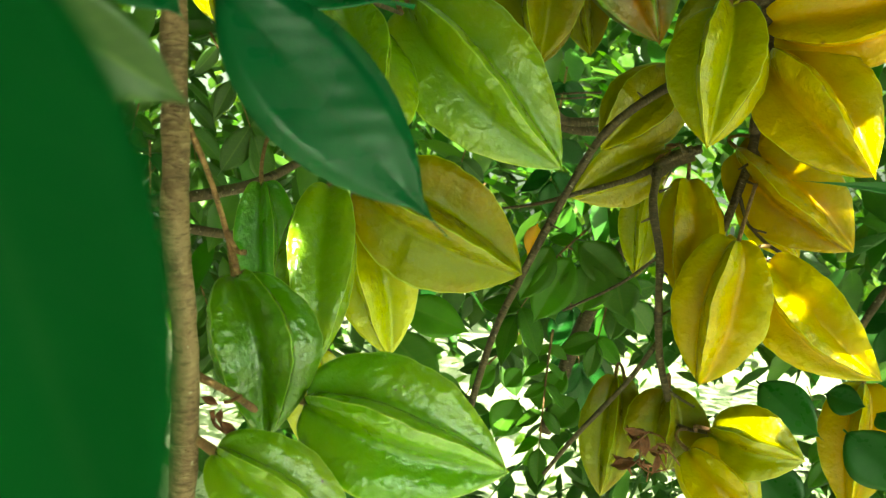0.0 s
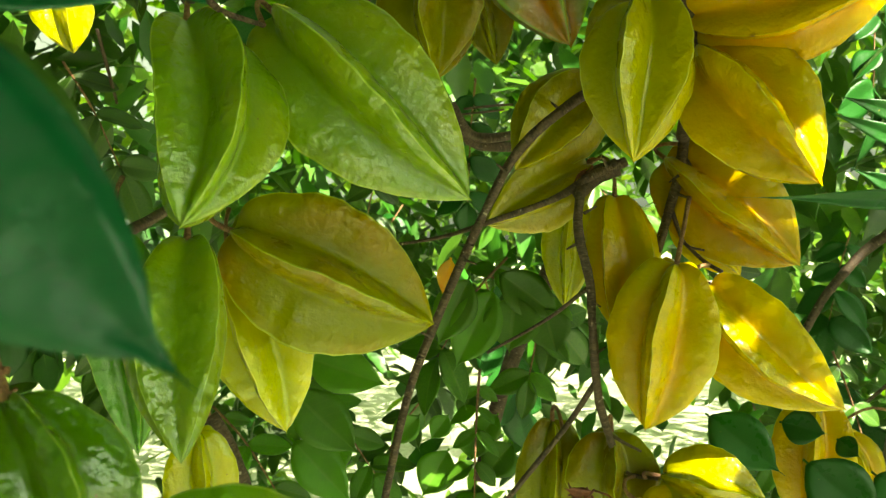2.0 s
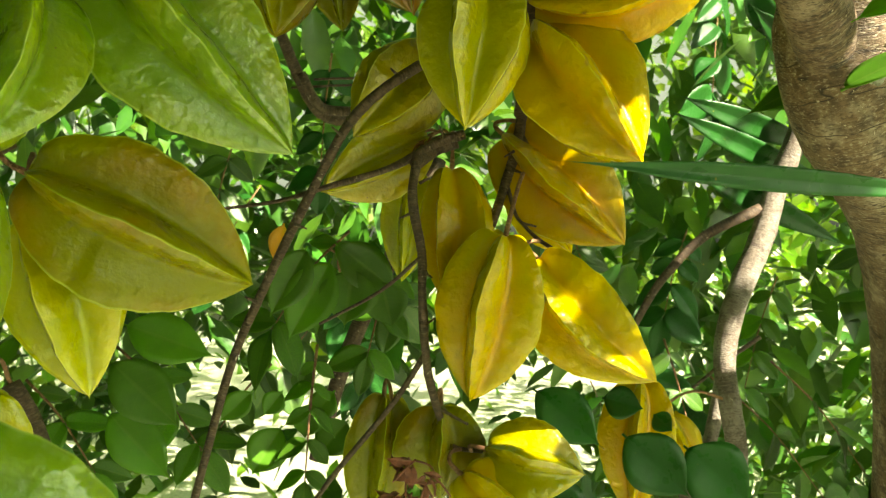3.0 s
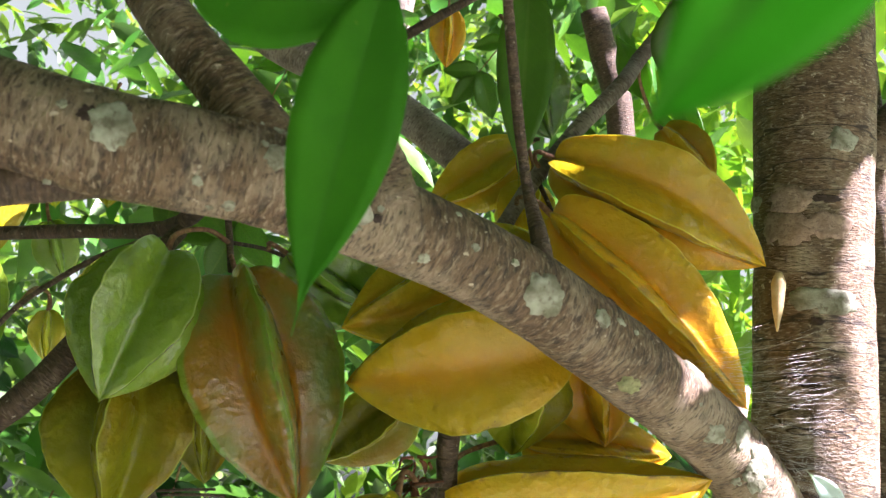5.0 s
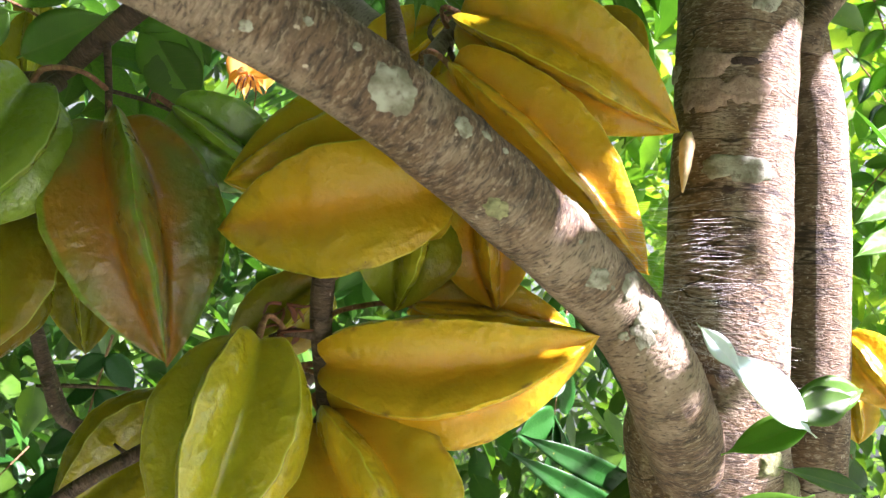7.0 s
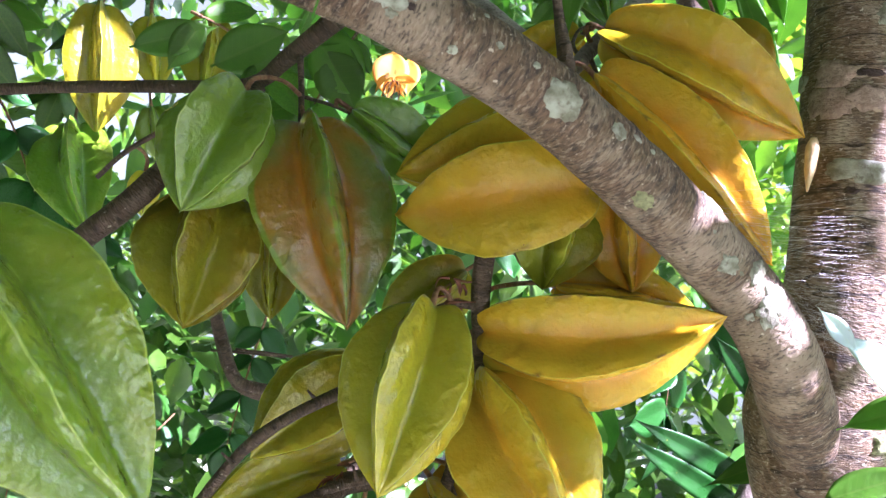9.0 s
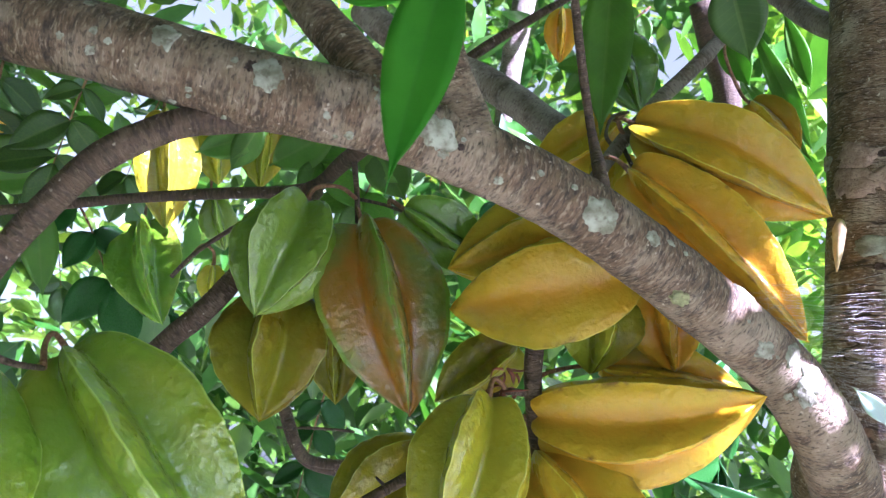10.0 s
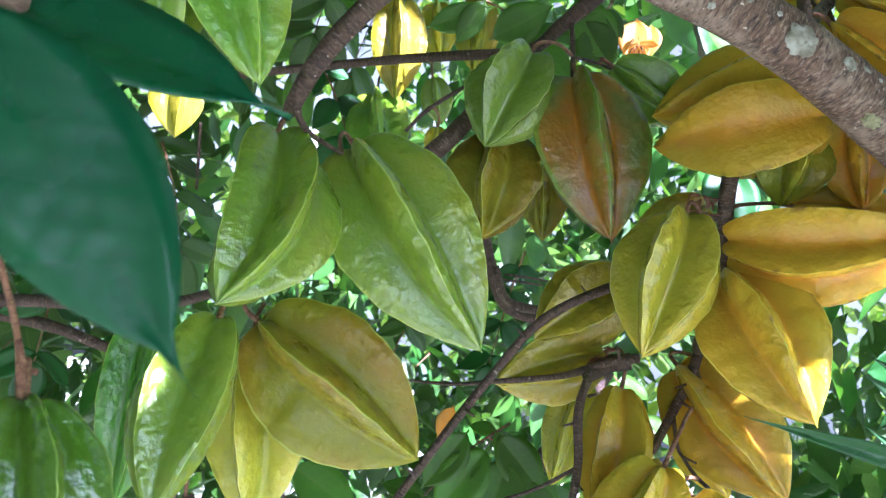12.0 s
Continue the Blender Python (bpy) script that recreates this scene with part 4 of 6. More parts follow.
limb("trunk", [(0.5772, 0.7014, 1.7436), (0.5526, 0.7055, 1.6487), (0.5352, 0.7087, 1.5989), (0.5129, 0.7128, 1.5494), (0.4892, 0.7071, 1.4996), (0.4586, 0.7028, 1.4466), (0.4465, 0.7048, 1.3980), (0.4454, 0.6942, 1.3507), (0.4477, 0.6932, 1.3021), (0.4414, 0.7030, 1.1522), (0.5023, 0.8823, 0.1070)], [0.0095, 0.0098, 0.0098, 0.0098, 0.0110, 0.0105, 0.0095, 0.0095, 0.0090, 0.0090, 0.0090], BARK_GREY, 16, 5, 0.10, "thin crooked grey stem", 18)
limb("branch", [(0.4939, 0.7115, 1.5297), (0.4464, 0.7265, 1.5072), (0.4101, 0.7338, 1.4735), (0.3888, 0.7380, 1.4442), (0.3670, 0.7422, 1.4048)], [0.0050, 0.0045, 0.0040, 0.0036, 0.0030], BARK_TWIG, 8, 4, 0.06, "reddish side branch", 0)
limb("trunk", [(0.4698, 0.7406, 1.3923), (0.4595, 0.7422, 1.3408), (0.4409, 0.7454, 1.2741), (0.4251, 0.7481, 1.2125), (0.4628, 0.9410, 0.0330)], [0.0060, 0.0065, 0.0068, 0.0070, 0.0080], BARK_GREY, 10, 4, 0.06, "slim grey stem", 0)
limb("twig", [(0.5414, 0.7869, 1.4045), (0.5016, 0.7951, 1.3784), (0.4672, 0.8021, 1.3520)], [0.0025, 0.0020, 0.0015], BARK_TWIG, 6, 4, 0.06, "", 0)
limb("twig", [(-0.0671, 0.2031, 1.5912), (-0.0669, 0.2031, 1.5690), (-0.0676, 0.2051, 1.5527), (-0.0677, 0.2071, 1.5276), (-0.0691, 0.2111, 1.5064), (-0.0690, 0.2172, 1.4840), (-0.0710, 0.2251, 1.4600), (-0.0755, 0.2351, 1.4256), (-0.0853, 0.2549, 1.3573)], [0.0033, 0.0033, 0.0034, 0.0032, 0.0032, 0.0033, 0.0034, 0.0038, 0.0040], TWIG_NEAR, 14, 7, 0.22, "brown twig close to the camera", 19)
limb("twig", [(-0.0663, 0.2072, 1.5361), (-0.0652, 0.2252, 1.5232), (-0.0655, 0.2452, 1.5078), (-0.0641, 0.2533, 1.4938)], [0.0010, 0.0008, 0.0009, 0.0014], STALK, 7, 4, 0.06, "", 0)
limb("twig", [(-0.0655, 0.2452, 1.5078), (-0.0631, 0.2483, 1.5012), (-0.0601, 0.2484, 1.5004)], [0.0008, 0.0009, 0.0010], STALK, 6, 4, 0.06, "", 0)
limb("twig", [(-0.0688, 0.2272, 1.4665), (-0.0605, 0.2404, 1.4577), (-0.0551, 0.2656, 1.4444)], [0.0013, 0.0010, 0.0014], STALK, 7, 4, 0.06, "", 0)
limb("branch", [(-0.2675, 0.6036, 1.5286), (-0.2211, 0.6036, 1.5378), (-0.1790, 0.6036, 1.5433), (-0.1414, 0.6235, 1.5547), (-0.1026, 0.6535, 1.5811)], [0.0045, 0.0045, 0.0045, 0.0040, 0.0030], BARK_TWIG, 8, 4, 0.06, "dark branch behind the green fruit", 0)
limb("branch", [(-0.3081, 0.6639, 1.5261), (-0.2738, 0.6631, 1.5258), (-0.2305, 0.6624, 1.5239), (-0.1904, 0.6629, 1.5167), (-0.1477, 0.6835, 1.5113)], [0.0050, 0.0048, 0.0045, 0.0040, 0.0030], BARK_TWIG, 8, 4, 0.06, "dark branch low behind", 0)
limb("branch", [(0.1836, 0.4482, 1.6860), (0.1831, 0.4573, 1.6645), (0.1873, 0.4677, 1.6438), (0.1967, 0.4823, 1.6179), (0.1925, 0.4802, 1.6058), (0.1979, 0.5148, 1.5776)], [0.0046, 0.0046, 0.0044, 0.0045, 0.0045, 0.0042], BARK_TWIG, 10, 4, 0.10, "dark fruiting stem between the ripe fruit", 0)
limb("twig", [(0.1873, 0.4677, 1.6438), (0.1742, 0.4631, 1.6434), (0.1678, 0.4679, 1.6408)], [0.0020, 0.0018, 0.0018], BARK_TWIG, 7, 4, 0.06, "", 0)
limb("twig", [(0.0882, 0.7044, 1.6432), (0.1010, 0.7105, 1.6196), (0.1194, 0.7099, 1.6144), (0.1495, 0.7055, 1.6165)], [0.0035, 0.0040, 0.0040, 0.0035], BARK_TWIG, 8, 4, 0.06, "", 0)
limb("twig", [(0.0978, 0.7049, 1.6381), (0.1195, 0.7020, 1.6387), (0.1370, 0.7000, 1.6384)], [0.0010, 0.0010, 0.0010], BARK_TWIG, 6, 4, 0.06, "", 0)
limb("twig", [(-0.1609, 0.6439, 1.6967), (-0.1613, 0.6610, 1.6767), (-0.1613, 0.6795, 1.6522)], [0.0014, 0.0014, 0.0012], BARK_TWIG, 6, 4, 0.06, "", 0)
limb("branch", [(-0.0869, 0.5667, 1.4361), (-0.0775, 0.5673, 1.4152), (-0.0705, 0.5680, 1.3890), (-0.0661, 0.5791, 1.3486)], [0.0055, 0.0058, 0.0060, 0.0060], BARK_TWIG, 10, 4, 0.06, "brown stem low behind the green fruit", 0)
limb("branch", [(0.4406, 0.7086, 2.0963), (0.4558, 0.7151, 2.0561), (0.4696, 0.7189, 2.0260), (0.4786, 0.7249, 1.9958), (0.4997, 0.7525, 1.9192)], [0.0130, 0.0135, 0.0135, 0.0135, 0.0140], BARK_TWIG, 12, 4, 0.06, "reddish-brown stem further back", 0)
limb("trunk", [(0.3449, 0.9710, 2.2929), (0.3425, 0.9954, 2.2181), (0.3401, 1.0127, 2.1656), (0.3479, 1.0475, 2.0547)], [0.0160, 0.0160, 0.0150, 0.0150], BARK_GREY, 12, 4, 0.06, "sunlit pale stem further back", 0)
limb("branch", [(0.3822, 0.5295, 1.9748), (0.4015, 0.5098, 1.9408), (0.4097, 0.4812, 1.9133), (0.4170, 0.4510, 1.8919)], [0.0080, 0.0085, 0.0090, 0.0095], BARK_GREY, 12, 4, 0.06, "pale branch leaving the trunk", 0)
lichen_patch(main_branch, main_branch_line, main_branch_radii, 0.432, 18, 0.0080, LICHEN, 11, 1.0)
lichen_patch(main_branch, main_branch_line, main_branch_radii, 0.557, 24, 0.0080, LICHEN, 12, 1.0)
lichen_patch(main_branch, main_branch_line, main_branch_radii, 0.591, 0, 0.0042, LICHEN, 13, 0.8)
lichen_patch(main_branch, main_branch_line, main_branch_radii, 0.636, 51, 0.0050, LICHEN_GREEN, 14, 0.8)
lichen_patch(main_branch, main_branch_line, main_branch_radii, 0.750, 6, 0.0085, LICHEN, 15, 0.8)
lichen_patch(main_branch, main_branch_line, main_branch_radii, 0.386, -3, 0.0050, LICHEN, 16, 0.9)
lichen_patch(main_branch, main_branch_line, main_branch_radii, 0.227, -9, 0.0055, LICHEN, 17, 1.0)
lichen_patch(main_branch, main_branch_line, main_branch_radii, 0.295, 9, 0.0040, LICHEN, 18, 0.8)
lichen_patch(main_branch, main_branch_line, main_branch_radii, 0.295, 0, 0.0060, LICHEN, 19, 1.0)
lichen_patch(main_branch, main_branch_line, main_branch_radii, 0.762, 30, 0.0070, LICHEN, 20, 0.7)
lichen_patch(main_branch, main_branch_line, main_branch_radii, 0.694, 30, 0.0060, LICHEN, 21, 0.7)
lichen_patch(main_branch, main_branch_line, main_branch_radii, 0.671, -48, 0.0055, LICHEN, 22, 0.9)
lichen_patch(main_branch, main_branch_line, main_branch_radii, 0.716, 0, 0.0050, LICHEN, 23, 1.2)
# scattered crumbs of lichen along the main branch
rnd = random.Random(8)
for k in range(34):
    lichen_patch(main_branch, main_branch_line, main_branch_radii, rnd.uniform(0.11, 0.78), rnd.uniform(-75, 95), rnd.uniform(0.0009, 0.0024), LICHEN, 60 + k, rnd.uniform(0.7, 1.1))
lichen_patch(trunk, trunk_line, trunk_radii, 0.470, 0, 0.0060, LICHEN_GREEN, 31, 1.2)
lichen_patch(trunk, trunk_line, trunk_radii, 0.505, -15, 0.0080, LICHEN_GREEN, 32, 1.3)
lichen_patch(trunk, trunk_line, trunk_radii, 0.500, 25, 0.0050, LICHEN, 33, 1.0)
lichen_patch(trunk, trunk_line, trunk_radii, 0.286, 36, 0.0070, LICHEN, 5, 2.4)
lichen_patch(trunk, trunk_line, trunk_radii, 0.247, 120, 0.0050, LICHEN, 6, 1.5)
lichen_patch(trunk, trunk_line, trunk_radii, 0.221, 21, 0.0060, LICHEN, 7, 1.3)
lichen_patch(trunk, trunk_line, trunk_radii, 0.247, 36, 0.0024, SCAR, 5, 3.0, "bark_scar", "dark scar in the bark")
lichen_patch(trunk, trunk_line, trunk_radii, 0.337, 51, 0.0018, SCAR, 6, 2.5, "bark_scar", "dark scar in the bark")
lichen_patch(trunk, trunk_line, trunk_radii, 0.299, 45, 0.0020, SCAR, 7, 2.0, "bark_scar", "dark scar in the bark")
lichen_patch(trunk, trunk_line, trunk_radii, 0.260, 75, 0.0100, BARE, 5, 1.3, "bare_patch", "flaked pale patch of bark")
lichen_patch(trunk, trunk_line, trunk_radii, 0.260, 36, 0.0070, BARE, 6, 1.6, "bare_patch", "flaked pale patch of bark")
lichen_patch(trunk, trunk_line, trunk_radii, 0.247, 72, 0.0080, BARE, 7, 1.5, "bare_patch", "flaked pale patch of bark")
lichen_patch(main_branch, main_branch_line, main_branch_radii, 0.273, -3, 0.0024, SCAR, 11, 1.2, "bark_scar", "dark scar in the bark")
lichen_patch(main_branch, main_branch_line, main_branch_radii, 0.603, -60, 0.0018, SCAR, 12, 1.0, "bark_scar", "dark scar in the bark")
lichen_patch(main_branch, main_branch_line, main_branch_radii, 0.636, -54, 0.0015, SCAR, 13, 1.0, "bark_scar", "dark scar in the bark")
lichen_patch(main_branch, main_branch_line, main_branch_radii, 0.455, 24, 0.0015, SCAR, 14, 1.0, "bark_scar", "dark scar in the bark")
limb("spur", [(0.1354, 0.5090, 1.5382), (0.1419, 0.5050, 1.5414)], [0.0011, 0.0005], BARK_TWIG, 5, 2, 0.06, "", 0)
limb("spur", [(0.1316, 0.5094, 1.5223), (0.1233, 0.5053, 1.5190)], [0.0011, 0.0005], BARK_TWIG, 5, 2, 0.06, "", 0)
limb("spur", [(0.1343, 0.5101, 1.4911), (0.1401, 0.5063, 1.4860)], [0.0011, 0.0005], BARK_TWIG, 5, 2, 0.06, "", 0)
limb("spur", [(0.1358, 0.5109, 1.4601), (0.1416, 0.5069, 1.4640)], [0.0011, 0.0005], BARK_TWIG, 5, 2, 0.06, "", 0)
limb("spur", [(0.1978, 0.5087, 1.5854), (0.2037, 0.5047, 1.5881)], [0.0011, 0.0005], BARK_TWIG, 5, 2, 0.06, "", 0)
limb("spur", [(0.1929, 0.5093, 1.5565), (0.1840, 0.5053, 1.5519)], [0.0011, 0.0005], BARK_TWIG, 5, 2, 0.06, "", 0)
limb("spur", [(0.1270, 0.5075, 1.5958), (0.1207, 0.5033, 1.5998)], [0.0011, 0.0005], BARK_TWIG, 5, 2, 0.06, "", 0)
limb("spur", [(0.0936, 0.5079, 1.5643), (0.0879, 0.5037, 1.5682)], [0.0011, 0.0005], BARK_TWIG, 5, 2, 0.06, "", 0)
limb("spur", [(0.0671, 0.5087, 1.5176), (0.0730, 0.5048, 1.5146)], [0.0011, 0.0005], BARK_TWIG, 5, 2, 0.06, "", 0)
limb("spur", [(0.0460, 0.5094, 1.4770), (0.0403, 0.5052, 1.4804)], [0.0011, 0.0005], BARK_TWIG, 5, 2, 0.06, "", 0)
limb("spur", [(0.1897, 0.5095, 1.5453), (0.1949, 0.5057, 1.5424)], [0.0011, 0.0005], BARK_TWIG, 5, 2, 0.06, "", 0)
limb("spur", [(0.1504, 0.5086, 1.5631), (0.1467, 0.5044, 1.5694)], [0.0011, 0.0005], BARK_TWIG, 5, 2, 0.06, "", 0)

# green cluster near the camera
starfruit((-0.0173, 0.4319, 1.6320), (0.0629, 0.4252, 1.5430), 0.0707, -3, "green", "large waxy green starfruit in the green cluster", turns=(-3, 69, 141, -147, -75), bow=(-0.0024, 0.0004, -0.0022))
starfruit((-0.0533, 0.4168, 1.6254), (-0.0525, 0.3749, 1.5363), 0.0561, 15, "green", "waxy green starfruit with a deep furrow", blunt=1.4, turns=(15, 87, 159, -129, -57), bow=(0.0127, 0.0031, -0.0014))
starfruit((-0.0432, 0.4349, 1.5376), (0.0439, 0.4543, 1.4880), 0.0667, -3, "olive", "ripening green starfruit with orange blush", plump=0.42, turns=(-3, 69, 141, -147, -75))
starfruit((-0.0576, 0.4099, 1.5337), (-0.0567, 0.3711, 1.4513), 0.0401, -52, "green", "long green starfruit below the cluster", turns=(-52, 44, 110, 176, -118), bow=(-0.0035, -0.0008, 0.0003))
starfruit((-0.1062, 0.4739, 1.5405), (-0.1026, 0.4765, 1.4342), 0.0408, 14, "deep", "dark green starfruit behind the cluster")
starfruit((-0.0511, 0.4745, 1.5218), (-0.0323, 0.4857, 1.4369), 0.0539, -28, "lime", "yellow-green starfruit hanging from a twig", turns=(-28, 44, 116, -172, -100), bow=(0.0038, 0.0008, 0.0010))
starfruit((-0.0779, 0.4967, 1.4403), (-0.0822, 0.5082, 1.3739), 0.0364, -1, "lime", "green starfruit low behind the cluster")
starfruit((-0.0661, 0.2591, 1.4929), (-0.0556, 0.2549, 1.4409), 0.0358, 24, "deep", "glossy deep green starfruit on a thin twig", plump=0.42, turns=(24, 96, 168, -120, -48), bow=(0.0044, 0.0012, 0.0008))
starfruit((-0.0445, 0.2629, 1.4523), (0.0215, 0.2661, 1.4287), 0.0450, 24, "green", "large pale green starfruit low in the cluster", turns=(24, 96, 168, -120, -48))
starfruit((-0.0641, 0.2290, 1.4447), (-0.0235, 0.2341, 1.4143), 0.0293, 26, "green", "green starfruit at the foot of the cluster")
starfruit((-0.0887, 0.3592, 1.6989), (-0.0520, 0.3571, 1.6258), 0.0433, 10, "green", "green starfruit hanging high in the leaves")
starfruit((-0.1234, 0.3594, 1.6853), (-0.0915, 0.3630, 1.6313), 0.0531, 43, "green", "yellow-green starfruit behind leaves")
starfruit((-0.1828, 0.6321, 1.7283), (-0.1747, 0.6360, 1.6782), 0.0384, 5, "lime", "small sunlit yellow-green starfruit")
# fruit behind the branch
starfruit((0.0688, 0.5030, 1.7364), (0.0502, 0.5018, 1.6704), 0.0579, -48, "pale", "pale green starfruit with clear ribs", turns=(-48, 21, 94, 166, -121))
starfruit((-0.0394, 0.7302, 1.7828), (-0.0101, 0.6982, 1.6984), 0.0532, -14, "green", "yellow-green starfruit with a pale rib behind the green cluster", turns=(-14, 58, 130, -158, -86), bow=(-0.0055, -0.0003, -0.0018))
starfruit((0.1007, 0.5176, 1.7341), (0.1367, 0.5131, 1.6317), 0.0712, -13, "russet", "brownish green starfruit with russet furrows", turns=(-13, 59, 131, -157, -85), bow=(-0.0008, 0.0002, -0.0003))
starfruit((0.0633, 0.5380, 1.6933), (0.0614, 0.5325, 1.6227), 0.0623, -31, "olive", "olive yellow starfruit below a pale one", turns=(-31, 41, 113, -175, -103))
starfruit((0.0989, 0.5803, 1.6959), (0.1066, 0.5860, 1.6425), 0.0344, -22, "olive", "small olive starfruit in the shade")
starfruit((0.1244, 0.5228, 1.7497), (0.1799, 0.5291, 1.7253), 0.0407, -26, "pale", "pale green starfruit behind the yellow one")
starfruit((0.2191, 0.4261, 1.6975), (0.1448, 0.4793, 1.6833), 0.0600, -46, "gold", "ripe yellow starfruit lying level under the branch", plump=0.48, turns=(-46, -121, -176, 129, 54))
starfruit((0.2382, 0.4736, 1.7504), (0.1475, 0.5006, 1.7114), 0.0592, 40, "gold", "golden brown starfruit with dull bloom behind a ripe one", plump=0.48)
starfruit((0.2140, 0.4500, 1.7000), (0.2142, 0.4612, 1.6560), 0.0470, -19, "olive", "olive starfruit under a ripe one")
starfruit((0.2397, 0.4432, 1.7062), (0.2577, 0.4555, 1.6612), 0.0387, -37, "amber", "amber starfruit hidden behind the branch")
starfruit((0.2274, 0.4746, 1.6630), (0.2993, 0.4615, 1.6597), 0.0338, -9, "amber", "amber starfruit in the shade of another")
starfruit((0.1912, 0.4751, 1.6346), (0.2790, 0.4127, 1.6476), 0.0550, -20, "amber", "long ripe orange-yellow starfruit lying level", plump=0.48, turns=(-20, 52, 124, -164, -92), bow=(0.0021, 0.0010, -0.0097))
starfruit((0.2290, 0.6157, 1.7011), (0.1818, 0.6449, 1.6593), 0.0480, -6, "olive", "olive starfruit in the shade behind ripe ones")
starfruit((0.1604, 0.4540, 1.6372), (0.1451, 0.4477, 1.5576), 0.0582, -49, "lime", "yellow-green starfruit with a pale rib", plump=0.44, turns=(-49, 11, 86, 161, -124))
starfruit((0.1950, 0.4808, 1.6144), (0.2353, 0.4416, 1.5398), 0.0647, -24, "yellow", "ripe yellow starfruit touched by the sun", turns=(-24, 48, 120, -168, -96))
starfruit((0.2362, 0.4570, 1.7958), (0.3296, 0.4225, 1.7466), 0.0558, -55, "yellow", "ripe yellow starfruit beside the trunk", plump=0.48, turns=(-55, 17, 89, 161, -127), bow=(0.0011, -0.0030, 0.0042))
starfruit((0.2283, 0.4490, 1.7631), (0.3124, 0.4247, 1.6787), 0.0534, -37, "amber", "ripe orange starfruit beside the trunk", turns=(-37, 35, 107, 179, -109))
starfruit((0.2517, 0.5171, 1.8303), (0.2071, 0.5492, 1.7965), 0.0393, 4, "yellow", "yellow starfruit behind a twig")
starfruit((0.2584, 0.5203, 1.8116), (0.2521, 0.5256, 1.7705), 0.0346, -21, "yellow", "yellow starfruit in shade behind the branch")
starfruit((0.3470, 0.5087, 1.8607), (0.3740, 0.4964, 1.8260), 0.0299, -44, "yellow", "small yellow starfruit beside the trunk")
starfruit((0.2459, 0.5112, 1.8898), (0.2666, 0.5084, 1.8357), 0.0413, -34, "deep", "green starfruit high behind the twigs")
# fruit of the lower clusters
starfruit((0.1539, 0.5300, 1.6166), (0.1031, 0.5319, 1.5670), 0.0515, 15, "lime", "yellow-green starfruit hanging from a twig")
starfruit((0.1498, 0.5465, 1.5690), (0.0850, 0.5464, 1.5371), 0.0462, 8, "lime", "yellow-green starfruit hanging from a twig")
starfruit((0.1655, 0.5655, 1.6158), (0.1080, 0.5458, 1.5741), 0.0435, 7, "lime", "yellow-green starfruit hanging from a twig")
starfruit((0.1460, 0.5768, 1.5521), (0.1367, 0.5784, 1.4819), 0.0336, -26, "lime", "yellow-green starfruit hanging from a twig")
starfruit((0.1579, 0.5232, 1.5469), (0.1496, 0.5176, 1.4715), 0.0414, -62, "yellow", "yellow starfruit with a sunlit shoulder", plump=0.48, turns=(-62, 10, 82, 154, -134), bow=(0.0050, -0.0013, -0.0005))
starfruit((0.1733, 0.4761, 1.5072), (0.1564, 0.4972, 1.4185), 0.0562, -42, "yellow", "yellow starfruit with a lit rib", plump=0.46, turns=(-42, 30, 102, 174, -114))
starfruit((0.1986, 0.4972, 1.4940), (0.2509, 0.4647, 1.4265), 0.0524, -42, "yellow", "yellow starfruit with a glossy pale rib", turns=(-42, 30, 102, 174, -114), bow=(-0.0042, 0.0015, -0.0040))
starfruit((0.1945, 0.5333, 1.5681), (0.2557, 0.5058, 1.5000), 0.0637, -30, "yellow", "broad yellow starfruit behind others", turns=(-30, 42, 114, -174, -102))
starfruit((0.2039, 0.5479, 1.5401), (0.2366, 0.5393, 1.4955), 0.0314, -25, "yellow", "small yellow starfruit between others")
starfruit((0.1725, 0.5227, 1.3853), (0.2219, 0.4967, 1.3723), 0.0474, 16, "lime", "glossy yellow-green starfruit low in the cluster")
starfruit((0.1552, 0.5160, 1.3746), (0.1957, 0.5018, 1.3312), 0.0482, 13, "yellow", "yellow starfruit at the foot of the cluster")
starfruit((0.1534, 0.5526, 1.4071), (0.1505, 0.5525, 1.3504), 0.0539, -28, "olive", "olive starfruit in deep shade")
starfruit((0.1233, 0.5795, 1.4112), (0.1120, 0.5809, 1.3250), 0.0432, -15, "olive", "olive starfruit low in the shade")
starfruit((0.3354, 0.6466, 1.3952), (0.3238, 0.6479, 1.2911), 0.0558, -43, "yellow", "yellow starfruit behind round leaves")
starfruit((0.3780, 0.6780, 1.3596), (0.3960, 0.6736, 1.3122), 0.0308, -35, "yellow", "small yellow starfruit behind leaves")
starfruit((0.6384, 0.5950, 1.7171), (0.6699, 0.5765, 1.6602), 0.0475, -48, "amber", "orange starfruit behind the trunks")
starfruit((0.6690, 0.6159, 1.6816), (0.6811, 0.6247, 1.6387), 0.0325, -54, "yellow", "small yellow starfruit behind the trunks")
starfruit((-0.0394, 0.7013, 1.8658), (-0.0233, 0.7179, 1.7755), 0.0481, -6, "lime", "pale yellow starfruit in full sun")
starfruit((-0.0052, 0.7154, 1.8748), (0.0091, 0.7209, 1.8194), 0.0356, -16, "lime", "yellow-green starfruit hanging from a twig")
starfruit((0.0342, 0.7613, 1.9140), (0.0408, 0.7824, 1.8462), 0.0450, -16, "olive", "yellow-green starfruit hanging from a twig")
starfruit((0.0046, 0.7626, 1.8230), (0.0203, 0.7737, 1.7825), 0.0298, -16, "pale", "small pale starfruit far behind")
starfruit((0.0188, 0.6613, 1.7378), (0.0216, 0.6701, 1.7097), 0.0200, -14, "lime", "small green starfruit far behind")
